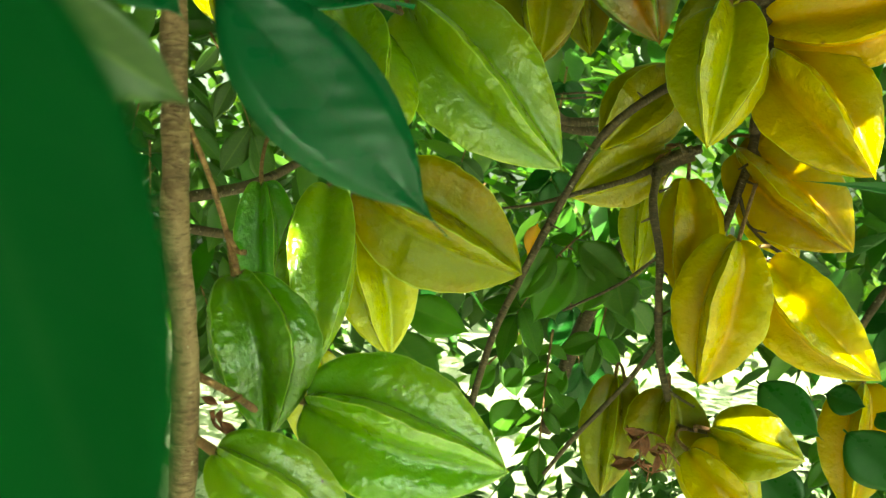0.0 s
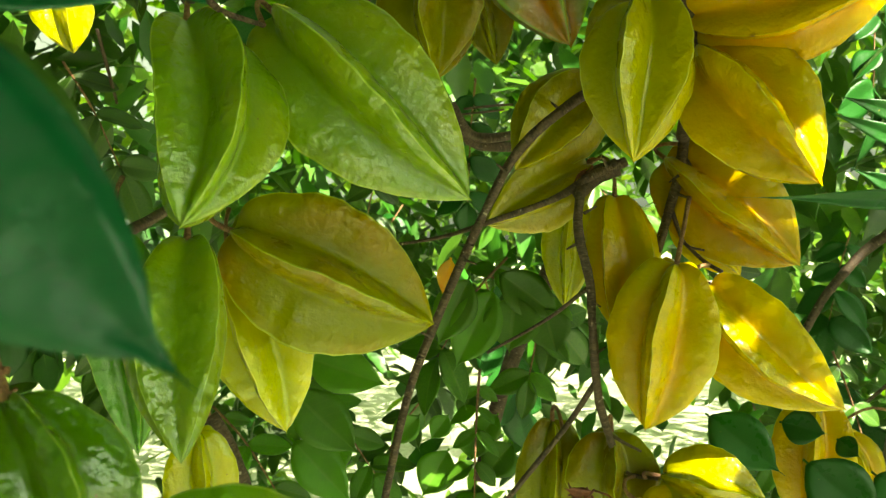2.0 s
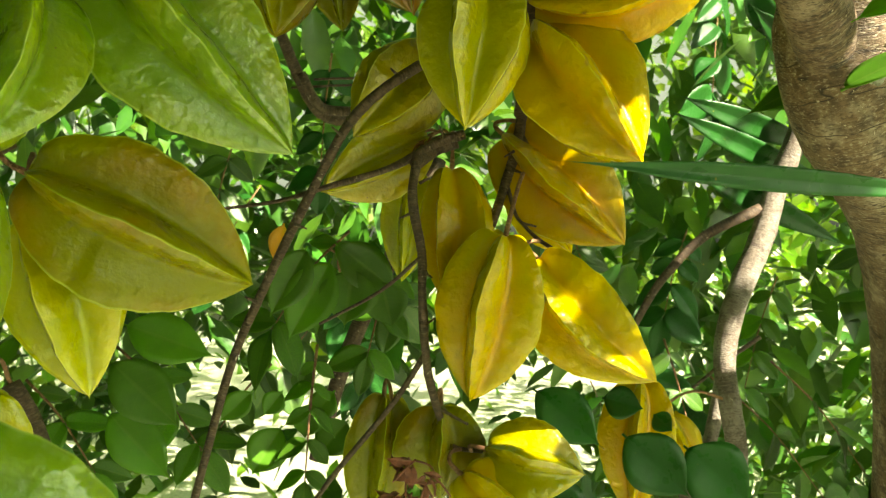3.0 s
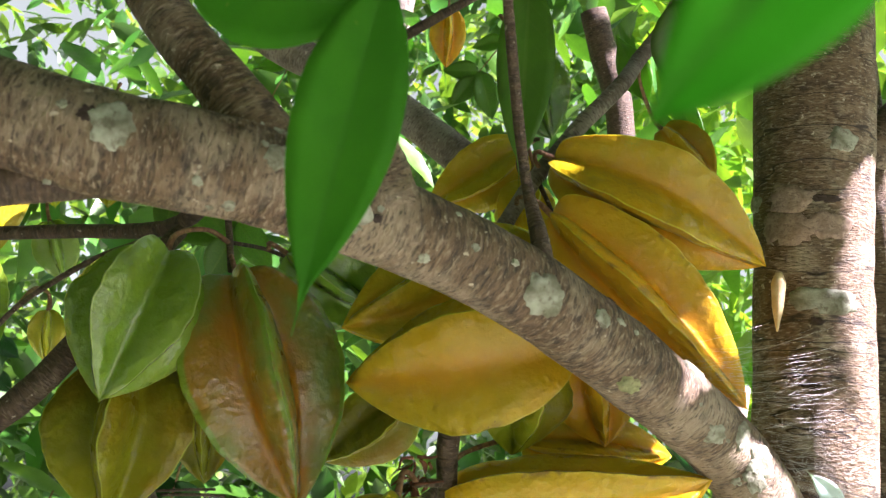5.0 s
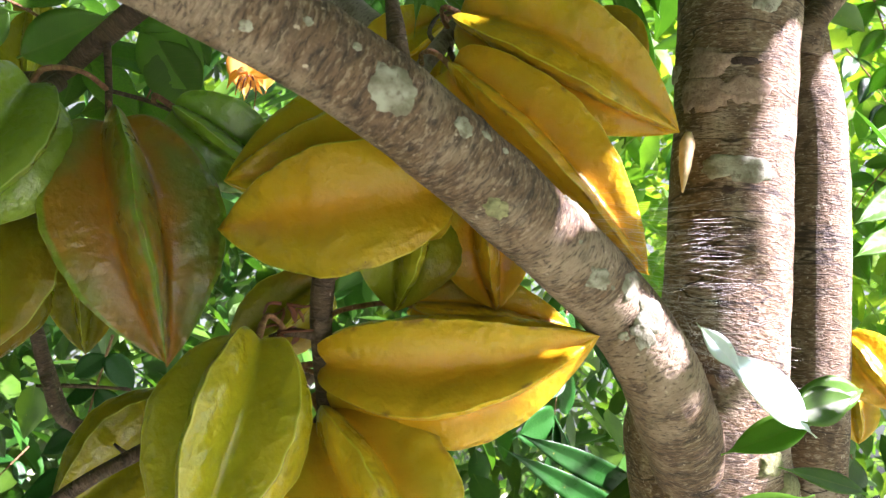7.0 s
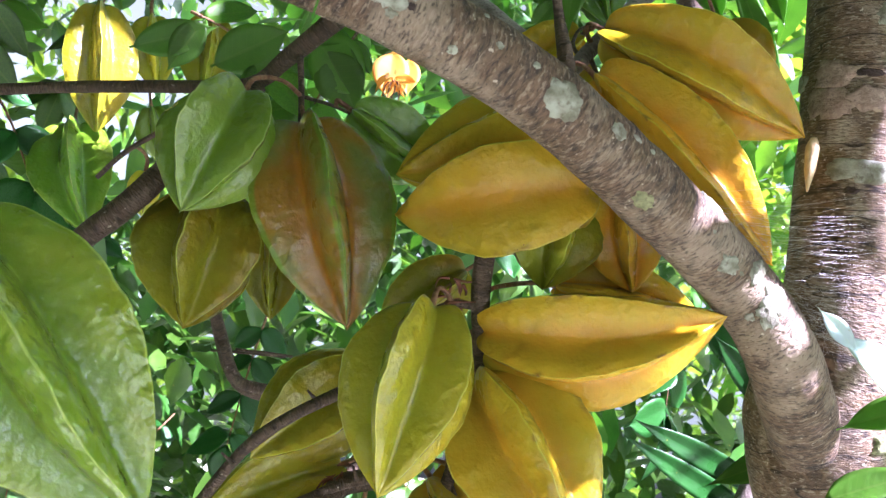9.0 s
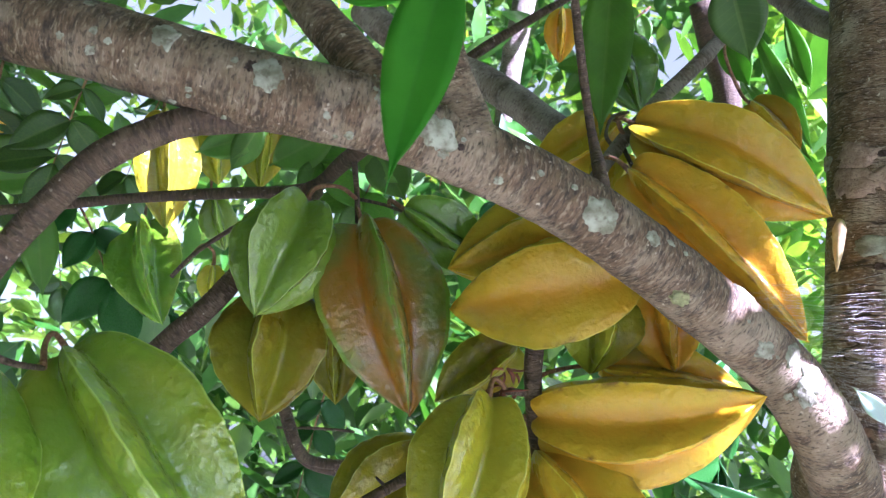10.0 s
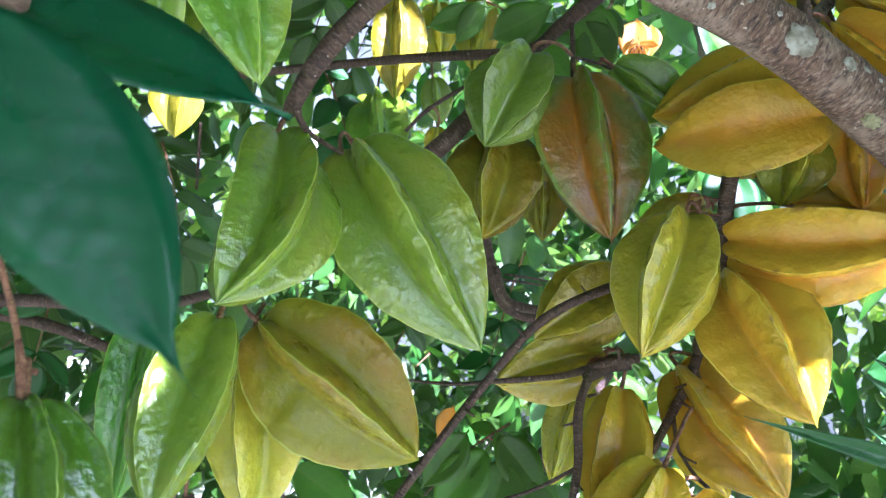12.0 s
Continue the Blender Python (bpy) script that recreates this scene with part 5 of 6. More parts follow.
starfruit((0.3158, 0.7723, 2.1002), (0.3219, 0.7893, 2.0450), 0.0352, -36, "amber", "orange starfruit far behind")

# ---- leaves close to the camera ----
leaf((-0.0774, 0.2029, 1.5753), (-0.0076, 0.2118, 1.5637), 0.0299, (-0.3500, -0.7500, 0.5500), LEAF_BLUE, "dark green glossy leaf close to the camera")
leaf((-0.0398, 0.1465, 1.5477), (0.0005, 0.1545, 1.5033), 0.0253, (-0.4200, -0.6500, 0.7200), LEAF_BLUE, "dark green glossy leaf with a pale sheen and specks", fold=0.07)
leaf((-0.0198, 0.0307, 1.5147), (-0.0092, 0.0308, 1.4843), 0.0102, (0.4679, -0.8832, 0.0331), LEAF_MATT, "dark green leaf hanging very close to the camera")
leaf((-0.0417, 0.0737, 1.5254), (-0.0238, 0.0837, 1.5141), 0.0095, (0.3877, -0.8928, -0.2293), LEAF, "dark green glossy leaf close to the camera")
leaf((-0.0554, 0.1336, 1.5550), (-0.0417, 0.1336, 1.5376), 0.0164, (0.3312, -0.8898, -0.3139), LEAF_BLUE, "dark green glossy leaf close to the camera")
leaf((-0.0419, 0.1943, 1.5545), (-0.0191, 0.1920, 1.5342), 0.0099, (0.3850, -0.9128, -0.1363), LEAF, "light green leaf behind a dark one")
leaf((-0.1857, 0.3219, 1.5138), (-0.1284, 0.3335, 1.5005), 0.0434, (0.4532, -0.8914, -0.0052), LEAF_PALE_GREEN, "light green translucent leaf with a hole")
leaf((-0.1272, 0.3637, 1.4402), (-0.2117, 0.3814, 1.4029), 0.0286, (0.4238, -0.8829, 0.2023), LEAF_DARK, "dark leaf over the bright ground")
leaf((0.0842, 0.2734, 1.7276), (0.0766, 0.2922, 1.6621), 0.0200, (-0.3200, -0.8260, -0.4639), LEAF_DEEP, "green leaf hanging from above before the branch")
leaf((0.0764, 0.1722, 1.6641), (0.0736, 0.1895, 1.6556), 0.0092, (-0.6323, -0.5175, -0.5765), LEAF_BRIGHT, "bright green leaf hanging close to the camera", wide_at=0.28)
leaf((0.0508, 0.2973, 1.7316), (0.0868, 0.2737, 1.7214), 0.0207, (-0.1496, -0.8113, -0.5652), LEAF_DEEP, "green leaf overhead near the camera")
leaf((0.2093, 0.4335, 1.8757), (0.2093, 0.4461, 1.7707), 0.0274, (-0.3386, -0.7584, -0.5570), LEAF_FRESH_LIT, "green leaf hanging before the twig")
leaf((0.2307, 0.3604, 1.8224), (0.2468, 0.3694, 1.7850), 0.0253, (-0.4840, -0.6760, -0.5557), LEAF, "green leaf beside the twig")
leaf((0.3170, 0.3890, 1.6409), (0.3574, 0.3863, 1.6142), 0.0175, (-0.5500, -0.7250, 0.3500), LEAF_PALE, "pale bluish dry leaf caught by the trunk", fold=0.5, wide_at=0.45)
leaf((0.3229, 0.3881, 1.6362), (0.3018, 0.3865, 1.6511), 0.0080, (-0.6653, -0.7272, 0.1000), LEAF_PALE, "small pale leaf scrap by the trunk", fold=0.4, wide_at=0.5)
leaf((0.3469, 0.3879, 1.6220), (0.3775, 0.3824, 1.6316), 0.0150, (-0.7617, -0.6389, -0.1076), LEAF_FRESH_LIT, "fresh green leaf beside the trunk")
leaf((0.3811, 0.3850, 1.6339), (0.3467, 0.3921, 1.6262), 0.0150, (-0.7353, -0.6774, -0.0191), LEAF_FRESH_LIT, "fresh green leaf beside the trunk")
leaf((0.3669, 0.3971, 1.6211), (0.3403, 0.4180, 1.6075), 0.0150, (-0.55, -0.70, 0.45), LEAF_FRESH_LIT, "fresh green leaf under the pale dry one")
leaf((0.3459, 0.4305, 1.5776), (0.3775, 0.4068, 1.5941), 0.0190, (-0.50, -0.55, 0.70), LEAF_FRESH_LIT, "sunlit green leaf before the foot of the fork")
leaf((0.4234, 0.4207, 1.5969), (0.3828, 0.4293, 1.6052), 0.0100, (-0.55, -0.70, 0.45), LEAF_FRESH_LIT, "narrow green leaf beside the fork")
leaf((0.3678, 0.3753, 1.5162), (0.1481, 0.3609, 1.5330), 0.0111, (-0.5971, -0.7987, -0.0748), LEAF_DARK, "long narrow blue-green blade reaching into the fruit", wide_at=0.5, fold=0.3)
leaf((0.4271, 0.5171, 1.6147), (0.3504, 0.5308, 1.5784), 0.0200, (-0.6137, -0.7729, -0.1613), LEAF_FRESH_LIT, "fresh green leaf at the side")
leaf((0.4411, 0.5350, 1.5934), (0.3849, 0.5450, 1.5867), 0.0120, (-0.6210, -0.7694, -0.1494), LEAF_FRESH_LIT, "fresh green leaf at the side")
leaf((0.0631, 0.5466, 1.5185), (0.0561, 0.5470, 1.4972), 0.0119, (-0.0558, -0.9980, 0.0290), LEAF_DRY, "small pale yellow leaf on a twig")
# lit skin: the brightness of these leaflets is held in their colour
leaf((0.0787, 0.5971, 1.5047), (0.0539, 0.5979, 1.4609), 0.0290, (-0.0627, -0.9955, 0.0714), LEAF_FRESH_LIT, "soft green leaflet hanging behind the fruit", group='leaflets behind the fruit')
leaf((0.0935, 0.5975, 1.4958), (0.0643, 0.5984, 1.4446), 0.0338, (-0.0850, -0.9920, 0.0938), LEAF_FRESH_LIT, "soft green leaflet hanging behind the fruit", group='leaflets behind the fruit')
leaf((0.1086, 0.5979, 1.4907), (0.1017, 0.5987, 1.4525), 0.0386, (-0.1315, -0.9872, 0.0907), LEAF_FRESH_LIT, "soft green leaflet hanging behind the fruit", group='leaflets behind the fruit')
leaf((0.1002, 0.5974, 1.5069), (0.1401, 0.5987, 1.4727), 0.0290, (-0.1582, -0.9857, 0.0582), LEAF_FRESH_LIT, "soft green leaflet hanging behind the fruit", group='leaflets behind the fruit')
leaf((0.1272, 0.5983, 1.4815), (0.1344, 0.5992, 1.4499), 0.0290, (-0.1759, -0.9793, 0.1004), LEAF_FRESH_LIT, "soft green leaflet hanging behind the fruit", group='leaflets behind the fruit')
leaf((-0.0303, 0.6068, 1.4618), (0.0232, 0.5980, 1.4393), 0.0312, (0.0625, -0.9898, 0.1278), LEAF_FRESH_LIT, "green leaflet below the ripening fruit", group='leaflets behind the fruit')
leaf((-0.0400, 0.6072, 1.4389), (0.0011, 0.5988, 1.3954), 0.0351, (0.0896, -0.9787, 0.1849), LEAF_FRESH_LIT, "green leaflet below the ripening fruit", group='leaflets behind the fruit')
leaf((-0.0425, 0.6080, 1.4075), (-0.0060, 0.5995, 1.3642), 0.0312, (0.0968, -0.9668, 0.2366), LEAF_FRESH_LIT, "green leaflet below the ripening fruit", group='leaflets behind the fruit')
leaf((0.0617, 0.6700, 1.3776), (0.0394, 0.6706, 1.3444), 0.0305, (-0.0295, -0.9678, 0.2501), LEAF_FRESH_LIT, "round green leaflet over the bright ground", group='round leaflets')
leaf((0.1007, 0.6700, 1.4007), (0.0816, 0.6702, 1.3804), 0.0218, (-0.0930, -0.9742, 0.2057), LEAF_FRESH_LIT, "round green leaflet over the bright ground", group='round leaflets')
leaf((0.0825, 0.6693, 1.4196), (0.0743, 0.6697, 1.3985), 0.0174, (-0.0737, -0.9812, 0.1783), LEAF_FRESH_LIT, "round green leaflet over the bright ground", group='round leaflets')
leaf((0.0848, 0.6699, 1.3933), (0.0784, 0.6705, 1.3676), 0.0261, (-0.0779, -0.9721, 0.2211), LEAF_FRESH_LIT, "round green leaflet over the bright ground", group='round leaflets')
leaf((0.1098, 0.6706, 1.3782), (0.0860, 0.6709, 1.3539), 0.0305, (-0.1025, -0.9650, 0.2415), LEAF_FRESH_LIT, "round green leaflet over the bright ground", group='round leaflets')
leaf((0.0421, 0.6691, 1.4054), (0.0187, 0.6693, 1.3854), 0.0196, (0.0019, -0.9799, 0.1997), LEAF_FRESH_LIT, "round green leaflet over the bright ground", group='round leaflets')
leaf((0.0638, 0.6694, 1.4036), (0.0494, 0.6696, 1.3873), 0.0174, (-0.0393, -0.9792, 0.1992), LEAF_FRESH_LIT, "round green leaflet over the bright ground", group='round leaflets')
leaf((0.2144, 0.5498, 1.4111), (0.2496, 0.5317, 1.3764), 0.0330, (-0.3743, -0.9051, 0.2019), LEAF_DARK, "dark round-tipped leaf below the fruit", group='dark leaves below')
leaf((0.2554, 0.5410, 1.4055), (0.2760, 0.5264, 1.3992), 0.0209, (-0.4352, -0.8815, 0.1831), LEAF_DARK, "dark round-tipped leaf below the fruit", group='dark leaves below')
leaf((0.2116, 0.5498, 1.3550), (0.2365, 0.5338, 1.3185), 0.0382, (-0.3503, -0.8854, 0.3056), LEAF_DARK, "dark round-tipped leaf below the fruit", group='dark leaves below')
leaf((0.2679, 0.5381, 1.3803), (0.3018, 0.5202, 1.3428), 0.0382, (-0.4601, -0.8504, 0.2552), LEAF_DARK, "dark round-tipped leaf below the fruit", group='dark leaves below')
leaf((0.3053, 0.5300, 1.3714), (0.3386, 0.5123, 1.3375), 0.0417, (-0.5168, -0.8150, 0.2619), LEAF_DARK, "dark round-tipped leaf below the fruit", group='dark leaves below')
leaf((0.2858, 0.5344, 1.3935), (0.2921, 0.5228, 1.3846), 0.0139, (-0.4721, -0.8573, 0.2054), LEAF_DARK, "dark round-tipped leaf below the fruit", group='dark leaves below')
# again the lighter skin, for light coming through the leaflets
leaf((-0.0027, 0.6400, 1.8124), (0.0482, 0.6264, 1.8351), 0.0232, (0.0178, -0.9027, -0.4299), LEAF_FRESH_LIT, "green leaflet behind the branch", group='leaflets behind the branch')
leaf((0.0355, 0.6278, 1.8355), (0.0187, 0.6417, 1.7988), 0.0211, (0.0108, -0.9074, -0.4201), LEAF_FRESH_LIT, "green leaflet behind the branch", group='leaflets behind the branch')
leaf((0.0483, 0.6342, 1.8107), (0.0932, 0.6183, 1.8427), 0.0316, (-0.0611, -0.8971, -0.4376), LEAF_FRESH_LIT, "green leaflet behind the branch", group='leaflets behind the branch')
leaf((0.1067, 0.6181, 1.8383), (0.1501, 0.6228, 1.8072), 0.0379, (-0.1562, -0.8885, -0.4315), LEAF_FRESH_LIT, "green leaflet behind the branch", group='leaflets behind the branch')
leaf((0.1163, 0.6191, 1.8314), (0.1460, 0.6274, 1.7945), 0.0337, (-0.1611, -0.8949, -0.4162), LEAF_FRESH_LIT, "green leaflet behind the branch", group='leaflets behind the branch')
leaf((-0.1443, 0.6645, 1.7905), (-0.0979, 0.6549, 1.8025), 0.0253, (0.2407, -0.8989, -0.3661), LEAF_FRESH_LIT, "green leaflet behind the branch", group='leaflets behind the branch')
leaf((-0.0925, 0.6488, 1.8194), (-0.0512, 0.6459, 1.8124), 0.0190, (0.1676, -0.8989, -0.4049), LEAF_FRESH_LIT, "green leaflet behind the branch", group='leaflets behind the branch')
leaf((-0.0915, 0.6427, 1.8379), (-0.0543, 0.6366, 1.8425), 0.0169, (0.1684, -0.8816, -0.4410), LEAF_FRESH_LIT, "green leaflet behind the branch", group='leaflets behind the branch')
leaf((-0.1044, 0.6671, 1.7671), (-0.0884, 0.6868, 1.7000), 0.0253, (0.2054, -0.9400, -0.2723), LEAF_FRESH_LIT, "green leaflet behind the branch", group='leaflets behind the branch')
leaf((-0.1354, 0.6683, 1.7754), (-0.0948, 0.6603, 1.7846), 0.0211, (0.2325, -0.9105, -0.3421), LEAF_FRESH_LIT, "green leaflet behind the branch", group='leaflets behind the branch')
leaf((-0.1531, 0.6310, 1.8322), (-0.1408, 0.6335, 1.7869), 0.0283, (0.2865, -0.8733, -0.3940), LEAF_DRY, "withered yellow leaf hanging down", group='withered leaves')
leaf((0.1909, 0.7701, 1.9298), (0.1925, 0.7710, 1.8803), 0.0330, (-0.2132, -0.8786, -0.4273), LEAF_DRY, "withered yellow leaf hanging down", group='withered leaves')
leaf((0.2059, 0.7694, 1.9262), (0.2082, 0.7666, 1.8878), 0.0230, (-0.2313, -0.8735, -0.4285), LEAF_DRY, "withered yellow leaf hanging down", group='withered leaves')
leaf((0.4174, 0.6167, 1.9563), (0.4711, 0.5967, 1.8737), 0.0154, (-0.5268, -0.7136, -0.4618), LEAF_FRESH_LIT, "long green strap leaf behind the fruit", wide_at=0.5, fold=0.3, group='strap leaves')
leaf((0.4195, 0.6017, 1.9981), (0.4705, 0.5956, 1.8778), 0.0188, (-0.5233, -0.6946, -0.4936), LEAF_FRESH_LIT, "long green strap leaf behind the fruit", wide_at=0.5, fold=0.3, group='strap leaves')
leaf((0.4420, 0.5883, 2.0067), (0.4594, 0.5831, 1.9301), 0.0171, (-0.5242, -0.6641, -0.5332), LEAF_FRESH_LIT, "long green strap leaf behind the fruit", wide_at=0.5, fold=0.3, group='strap leaves')
leaf((0.3958, 0.6128, 1.9978), (0.4168, 0.6016, 1.9336), 0.0257, (-0.4617, -0.7067, -0.5361), LEAF_FRESH_LIT, "long green strap leaf behind the fruit", wide_at=0.5, fold=0.3, group='strap leaves')
leaf((0.5962, 0.7411, 1.5811), (0.4123, 0.7228, 1.6374), 0.0225, (-0.5774, -0.8074, -0.1212), LEAF_DARK, "narrow dark strap leaf at the side", wide_at=0.5, fold=0.3, group='strap leaves')
leaf((0.6043, 0.7397, 1.5436), (0.4018, 0.7247, 1.6258), 0.0225, (-0.5782, -0.8108, -0.0912), LEAF_DARK, "narrow dark strap leaf at the side", wide_at=0.5, fold=0.3, group='strap leaves')
leaf((0.5508, 0.7489, 1.6895), (0.4815, 0.7103, 1.7389), 0.0260, (-0.5749, -0.7811, -0.2436), LEAF_DARK, "narrow dark strap leaf at the side", wide_at=0.5, fold=0.3, group='strap leaves')
leaf((0.6014, 0.7404, 1.4963), (0.4135, 0.7227, 1.5782), 0.0260, (-0.5843, -0.8109, -0.0324), LEAF_DARK, "narrow dark strap leaf at the side", wide_at=0.5, fold=0.3, group='strap leaves')
leaf((0.6000, 0.7403, 1.6442), (0.4851, 0.7097, 1.7190), 0.0260, (-0.6032, -0.7712, -0.2033), LEAF_DARK, "narrow dark strap leaf at the side", wide_at=0.5, fold=0.3, group='strap leaves')
leaf((0.5640, 0.4676, 1.7868), (0.5103, 0.4816, 1.7508), 0.0206, (-0.7723, -0.5780, -0.2636), LEAF_FRESH_LIT, "sunlit green leaf beside the trunk", group='leaves beside the trunk')
leaf((0.5700, 0.4716, 1.7667), (0.5129, 0.4867, 1.7321), 0.0206, (-0.7784, -0.5849, -0.2279), LEAF_FRESH_LIT, "sunlit green leaf beside the trunk", group='leaves beside the trunk')
leaf((0.5603, 0.4603, 1.8136), (0.5062, 0.4661, 1.8024), 0.0206, (-0.7621, -0.5550, -0.3335), LEAF_FRESH_LIT, "sunlit green leaf beside the trunk", group='leaves beside the trunk')
sprig((-0.0747, 0.6118, 1.8617), (-0.0897, 0.6291, 1.7810), 4, 0.040, LEAF, "fresh green leaf sprig behind the branch", 1, (0.1901, -0.8840, 0.0730))
sprig((-0.1465, 0.6623, 1.8638), (-0.1523, 0.6924, 1.7727), 4, 0.044, LEAF, "green leaf sprig behind the branch", 2, (0.2716, -0.8836, 0.1185))
sprig((0.0259, 0.6455, 1.8497), (0.0813, 0.6288, 1.8148), 2, 0.047, LEAF_FRESH_LIT, "fresh green leaf sprig above the pale fruit", 3, (-0.0322, -0.8982, 0.0615))
sprig((0.1342, 0.6109, 1.8499), (0.1143, 0.6312, 1.7946), 2, 0.044, LEAF_FRESH_LIT, "fresh green leaf sprig above the pale fruit", 4, (-0.1494, -0.8900, 0.0691))
sprig((0.0904, 0.6690, 1.4365), (0.0767, 0.6511, 1.3430), 5, 0.027, LEAF_FRESH_LIT, "sprig of small round leaves over the bright ground", 5, (-0.0824, -0.9741, 0.7104))
sprig((0.0585, 0.7090, 1.4198), (0.0175, 0.7096, 1.3719), 3, 0.028, LEAF, "sprig of small leaves over the bright ground", 6, (-0.0095, -0.9823, 0.6873))
sprig((0.1137, 0.6473, 1.5175), (0.0568, 0.6281, 1.4525), 4, 0.037, LEAF_FRESH_LIT, "soft green drooping leaf sprig", 7, (-0.0902, -0.9939, 0.5627))
sprig((0.1533, 0.6884, 1.4920), (0.1266, 0.6697, 1.4249), 3, 0.035, LEAF_FRESH_LIT, "green drooping leaf sprig", 8, (-0.1679, -0.9808, 0.5990))
sprig((-0.1686, 0.5025, 1.4691), (-0.2435, 0.5205, 1.3966), 4, 0.032, LEAF, "leaf sprig over the bright ground", 9, (0.3841, -0.9139, 0.6312))
sprig((-0.2907, 0.5491, 1.4532), (-0.3312, 0.5481, 1.3926), 3, 0.035, LEAF, "leaf sprig over the bright ground", 10, (0.5008, -0.8557, 0.6302))
sprig((-0.0513, 0.7039, 1.4406), (0.0072, 0.6733, 1.3659), 4, 0.039, LEAF_FRESH_LIT, "lit fresh green leaf sprig below the green fruit", 11, (0.0950, -0.9803, 0.6734))
sprig((-0.1150, 0.7152, 1.4193), (-0.0659, 0.6863, 1.3542), 3, 0.039, LEAF_FRESH_LIT, "lit fresh green leaf sprig below the green fruit", 12, (0.1970, -0.9614, 0.6923))
sprig((0.6707, 0.9313, 1.4574), (0.6225, 0.9401, 1.3134), 4, 0.050, LEAF_FRESH_LIT, "fresh leaf sprig beside the grey stem", 13, (-0.5755, -0.8091, 0.6188))
sprig((0.5349, 0.9044, 1.5174), (0.5039, 0.9101, 1.4180), 4, 0.051, LEAF_DARK, "dark leaf sprig beside the grey stem", 14, (-0.5026, -0.8633, 0.5453))
sprig((0.7561, 0.6226, 2.0883), (0.8133, 0.6358, 1.9706), 4, 0.048, LEAF_FRESH_LIT, "sunlit leaf sprig beside the trunk", 15, (-0.7337, -0.5156, 0.0575))
sprig((0.8619, 0.6751, 1.9580), (0.8114, 0.7335, 1.8545), 4, 0.048, LEAF_FRESH_LIT, "sunlit leaf sprig beside the trunk", 16, (-0.7617, -0.5759, 0.2030))
sprig((0.9170, 0.8620, 1.8413), (1.0064, 0.8519, 1.7482), 4, 0.049, LEAF_FRESH_LIT, "sunlit leaf sprig behind the trunks", 17, (-0.7625, -0.6285, 0.3464))
sprig((0.3953, 0.7298, 2.0957), (0.3465, 0.7731, 2.0346), 3, 0.045, LEAF_FRESH_LIT, "sunlit leaf sprig behind the fruit", 18, (-0.3302, -0.7580, -0.0624))
sprig((0.2201, 0.9137, 2.1332), (0.1826, 0.9583, 2.0528), 3, 0.045, LEAF_FRESH_LIT, "sunlit leaf sprig behind the branch", 19, (-0.0981, -0.8526, -0.0133))
sprig((-0.0972, 0.7024, 1.7951), (-0.0530, 0.7165, 1.7250), 3, 0.042, LEAF_DARK, "dark leaf sprig behind the green fruit", 20, (0.1404, -0.9246, 0.1459))
sprig((-0.2353, 0.6481, 1.5901), (-0.2421, 0.6687, 1.4965), 3, 0.040, LEAF_DARK, "dark leaf sprig behind the green fruit", 21, (0.3955, -0.9167, 0.4439))
sprig((-0.1886, 0.6533, 1.6783), (-0.1594, 0.6750, 1.5999), 3, 0.039, LEAF, "leaf sprig beside the green fruit", 22, (0.3332, -0.9345, 0.3749))
sprig((0.1262, 0.8225, 1.6892), (0.1144, 0.8605, 1.5759), 4, 0.040, LEAF_DARK, "dark leaf sprig in the shade", 23, (-0.1128, -0.9893, 0.4070))
sprig((0.0965, 0.6776, 1.5095), (0.1553, 0.6869, 1.4599), 4, 0.035, LEAF, "green leaf sprig below the twigs", 24, (-0.1553, -0.9873, 0.5327))

rnd = random.Random(5)
for k in range(46):
    a, r = radians(rnd.uniform(-42, 58)), rnd.uniform(0.72, 1.25)
    base = Vector((0.05 + r * math.sin(a), 0.1 + r * math.cos(a), 1.5 + r * rnd.uniform(-0.42, 0.62)))
    if -0.30 < (base.z - 1.52) / r < -0.07 and (-0.14 < a < 0.13 or -0.55 < a < -0.25):
        continue
    tip = base + Vector((rnd.gauss(0, 0.05), rnd.uniform(-0.06, 0.03), -rnd.uniform(0.08, 0.15)))
    sprig(base, tip, rnd.randint(3, 5), rnd.uniform(0.042, 0.062), rnd.choice((LEAF, LEAF, LEAF_DARK, LEAF_FRESH_LIT)), "green leaf sprig in the foliage behind the fruit", 100 + k, (rnd.gauss(0, 0.4), -0.8, 0.5), "background leaf sprigs")


# ---- small things on the tree ----
pupa = mesh_object("pupa_case", tube([(0.3205, 0.4068, 1.7381), (0.3200, 0.4072, 1.7327), (0.3189, 0.4081, 1.7221), (0.3179, 0.4089, 1.7114)], [0.0014, 0.0034, 0.0026, 0.0004], 10, 5, 0.05), PUPA)
tagged(pupa, "pale tan pupa case hanging on the trunk", "pupa")


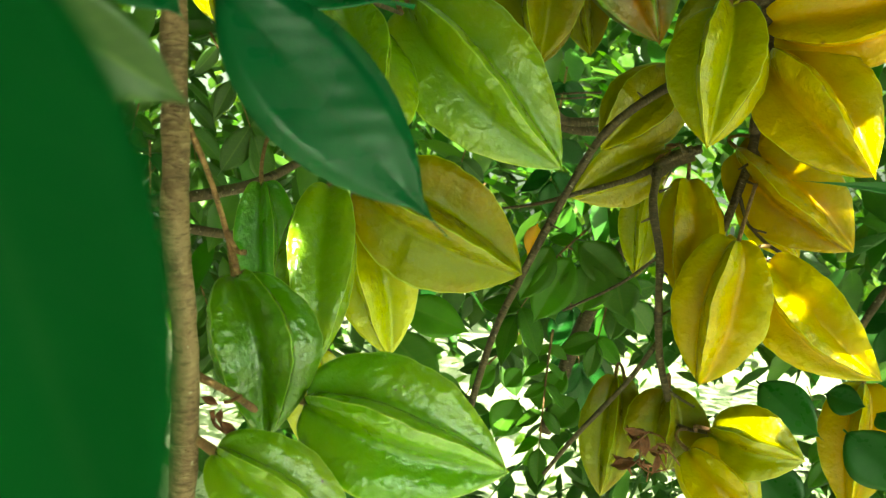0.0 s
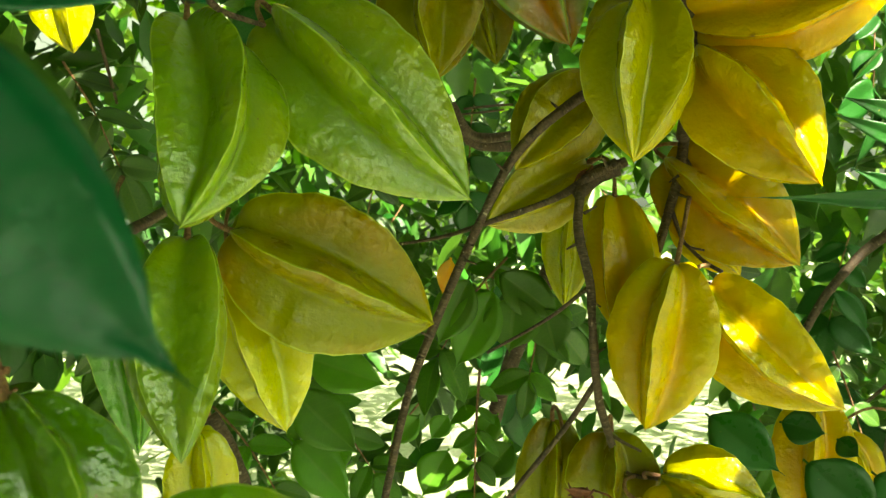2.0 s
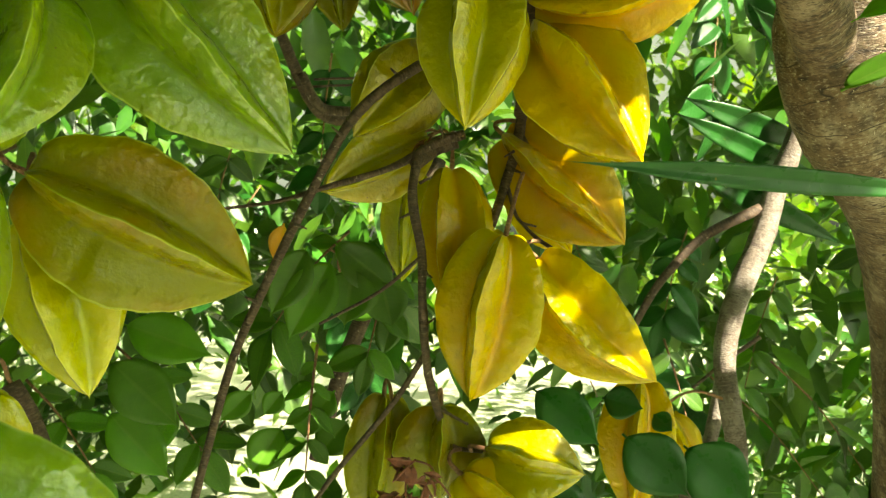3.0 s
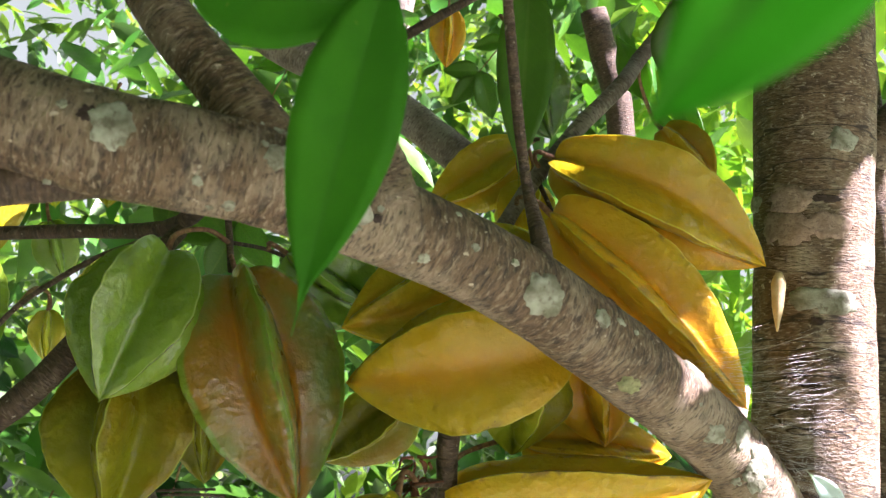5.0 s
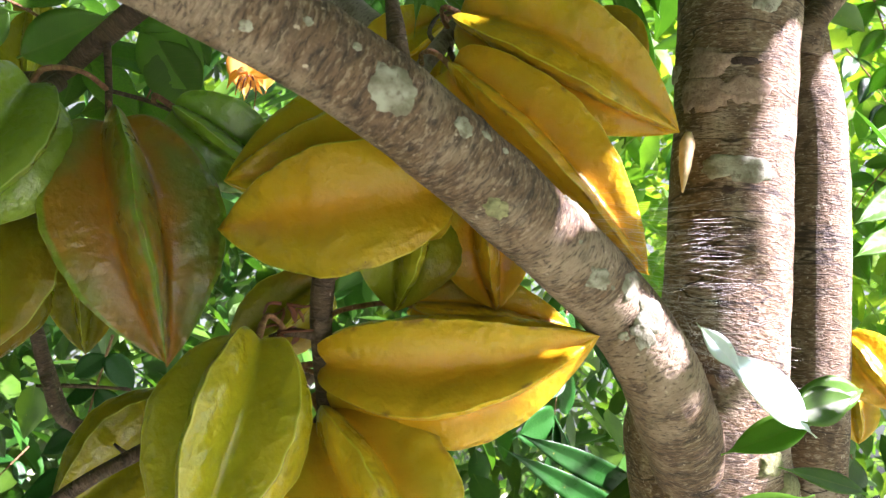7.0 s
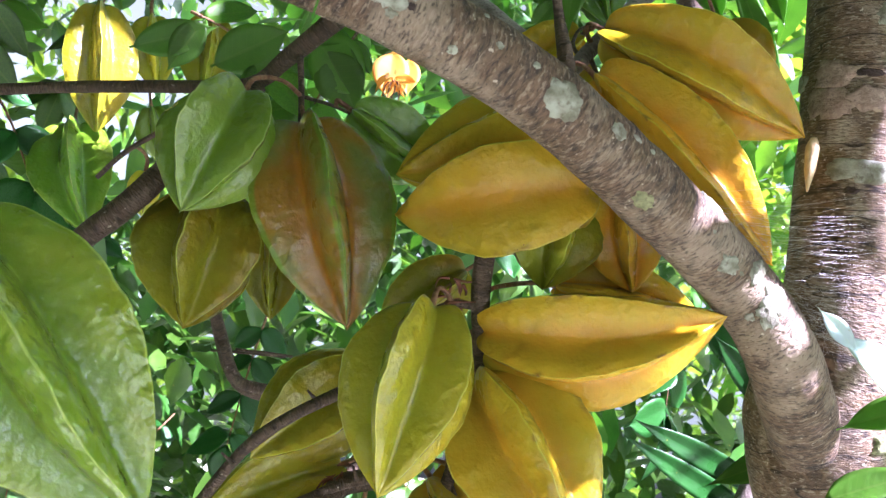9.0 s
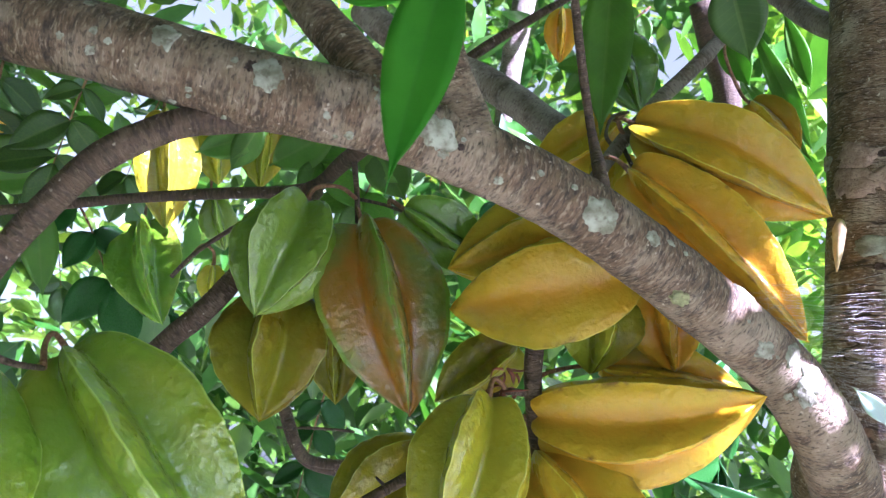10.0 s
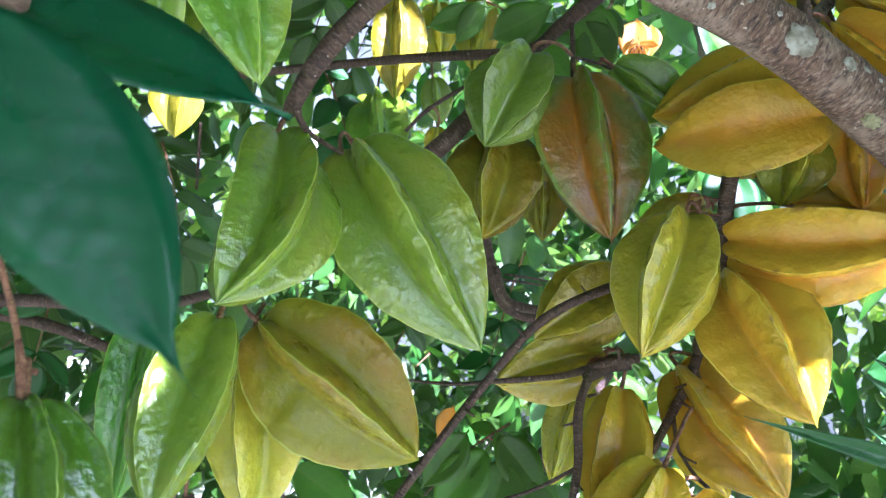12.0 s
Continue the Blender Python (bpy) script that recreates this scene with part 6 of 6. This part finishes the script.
def silk(a0, a1, b0, b1, count, curls, seed):
    """Fine level threads strung from one line to another, and short curls where they leave the first."""
    rnd = random.Random(seed)
    a0, a1, b0, b1 = (Vector(p) for p in (a0, a1, b0, b1))
    bm = bmesh.new()

    def thread(line, r):
        rings = []
        for c in line:
            rings.append([bm.verts.new(c + Vector((r * math.cos(t), r * 0.3, r * math.sin(t)))) for t in (0, 2.1, 4.2)])
        for m, n in zip(rings, rings[1:]):
            for j in range(3):
                bm.faces.new((m[j], m[(j + 1) % 3], n[(j + 1) % 3], n[j]))

    for k in range(count):
        u = rnd.betavariate(1.5, 1.1)
        p = a0.lerp(a1, u)
        q = b0.lerp(b1, min(1, max(0, u + rnd.gauss(0.0, 0.09)))) + Vector((rnd.gauss(0, 0.006), rnd.gauss(0, 0.003), rnd.gauss(0, 0.003)))
        start, end = rnd.choice(((0.0, 1.0), (0.0, 0.6), (0.35, 1.0), (0.2, 0.7)))
        sag = Vector((0, 0, -rnd.uniform(0.0, 0.003)))
        line = [p.lerp(q, start + (end - start) * f) + sag * (4 * f * (1 - f)) for f in (0, 0.33, 0.67, 1)]
        thread(line, rnd.uniform(0.000014, 0.000036))
    for k in range(curls):
        u = rnd.betavariate(3.0, 1.2)
        p = a0.lerp(a1, u) + Vector((rnd.uniform(0.0, 0.014), rnd.gauss(0, 0.004), rnd.gauss(0.002, 0.003)))
        step = Vector((rnd.uniform(0.001, 0.005), rnd.gauss(0, 0.002), rnd.gauss(0, 0.003)))
        bend = Vector((rnd.gauss(0, 0.0012), 0, rnd.gauss(0, 0.0016)))
        thread([p, p + step + bend, p + step * 2 + bend * 0.6, p + step * 3 - bend], rnd.uniform(0.00002, 0.00004))
    ob = mesh_object("spider_web", bm, SILK)
    return tagged(ob, "fine sunlit spider silk between branch and trunk", "spider web", kind="stuff")


silk((0.2480, 0.4080, 1.7000), (0.3260, 0.4070, 1.6390), (0.3520, 0.4120, 1.7220), (0.3720, 0.4080, 1.6330), 170, 90, 3)


def flower_remains(place, count, size, skin, label, seed, spread=0.006):
    """A tuft of shrivelled stalks and petals left where a flower was."""
    rnd = random.Random(seed)
    ob = new("flower_remains")
    ob.location = place
    tagged(ob, label, "flower", "withered flowers")
    for k in range(count):
        start = Vector((rnd.gauss(0, spread * 0.3), rnd.gauss(0, spread * 0.3), rnd.gauss(0, spread * 0.3)))
        way = Vector((rnd.gauss(0, 0.7), rnd.gauss(0, 0.4), rnd.uniform(-1.3, 0.3))).normalized()
        length = size * rnd.uniform(0.6, 1.3)
        if k % 3:
            bm = leaf_grid(length, length * rnd.uniform(0.3, 0.5), rnd.uniform(0.4, 0.9), rnd.uniform(0.2, 0.6), 3.0, 0.5, 6, 0.1, 0.00015)
            piece = mesh_object("petal", bm, skin)
            piece.parent = ob
            piece.matrix_basis = frame_along(start, start + way, (rnd.gauss(0, 1), -1, rnd.gauss(0, 1)))
        else:
            bend = Vector((rnd.gauss(0, 0.15), 0, rnd.gauss(0, 0.15))) * length
            piece = mesh_object("stalk", tube([start, start + way * length * 0.5 + bend, start + way * length * 1.2], [0.0007, 0.0006, 0.0004], 6, 3, 0.2, seed), WITHER)
            piece.parent = ob
    return ob



flower_remains((0.1201, 0.4807, 1.3935), 12, 0.0130, WITHER, "reddish-brown withered flower remains on a twig", 1)
flower_remains((0.1158, 0.4856, 1.3757), 10, 0.0120, WITHER, "reddish-brown withered flower remains on a twig", 2)
flower_remains((0.1264, 0.4809, 1.3834), 8, 0.0100, WITHER, "reddish-brown withered flower remains on a twig", 3)
flower_remains((0.1708, 0.4637, 1.6429), 10, 0.0090, WITHER, "brown withered flower remains between ripe fruit", 4)
flower_remains((0.1704, 0.4609, 1.6516), 7, 0.0070, WITHER, "brown withered flower remains between ripe fruit", 5)
flower_remains((-0.1227, 0.5600, 1.7784), 14, 0.0160, LEAF_DRY, "pale yellow withered flower hanging in the leaves", 6)
flower_remains((0.1886, 0.7393, 1.8875), 12, 0.0230, LEAF_DRY, "pale yellow withered flower behind the branch", 7)
flower_remains((-0.0641, 0.2313, 1.4553), 6, 0.0060, WITHER, "small red-brown bud scraps on a twig", 8)
flower_remains((0.2836, 0.4793, 1.6593), 8, 0.0090, WITHER, "brown withered flower remains between ripe fruit", 9)
flower_remains((0.1432, 0.5219, 1.5639), 7, 0.0080, WITHER, "brown withered flower remains on a twig joint", 10)
flower_remains((0.2489, 0.4687, 1.7932), 8, 0.0080, WITHER, "dark withered flower remains on a fruiting twig", 11)
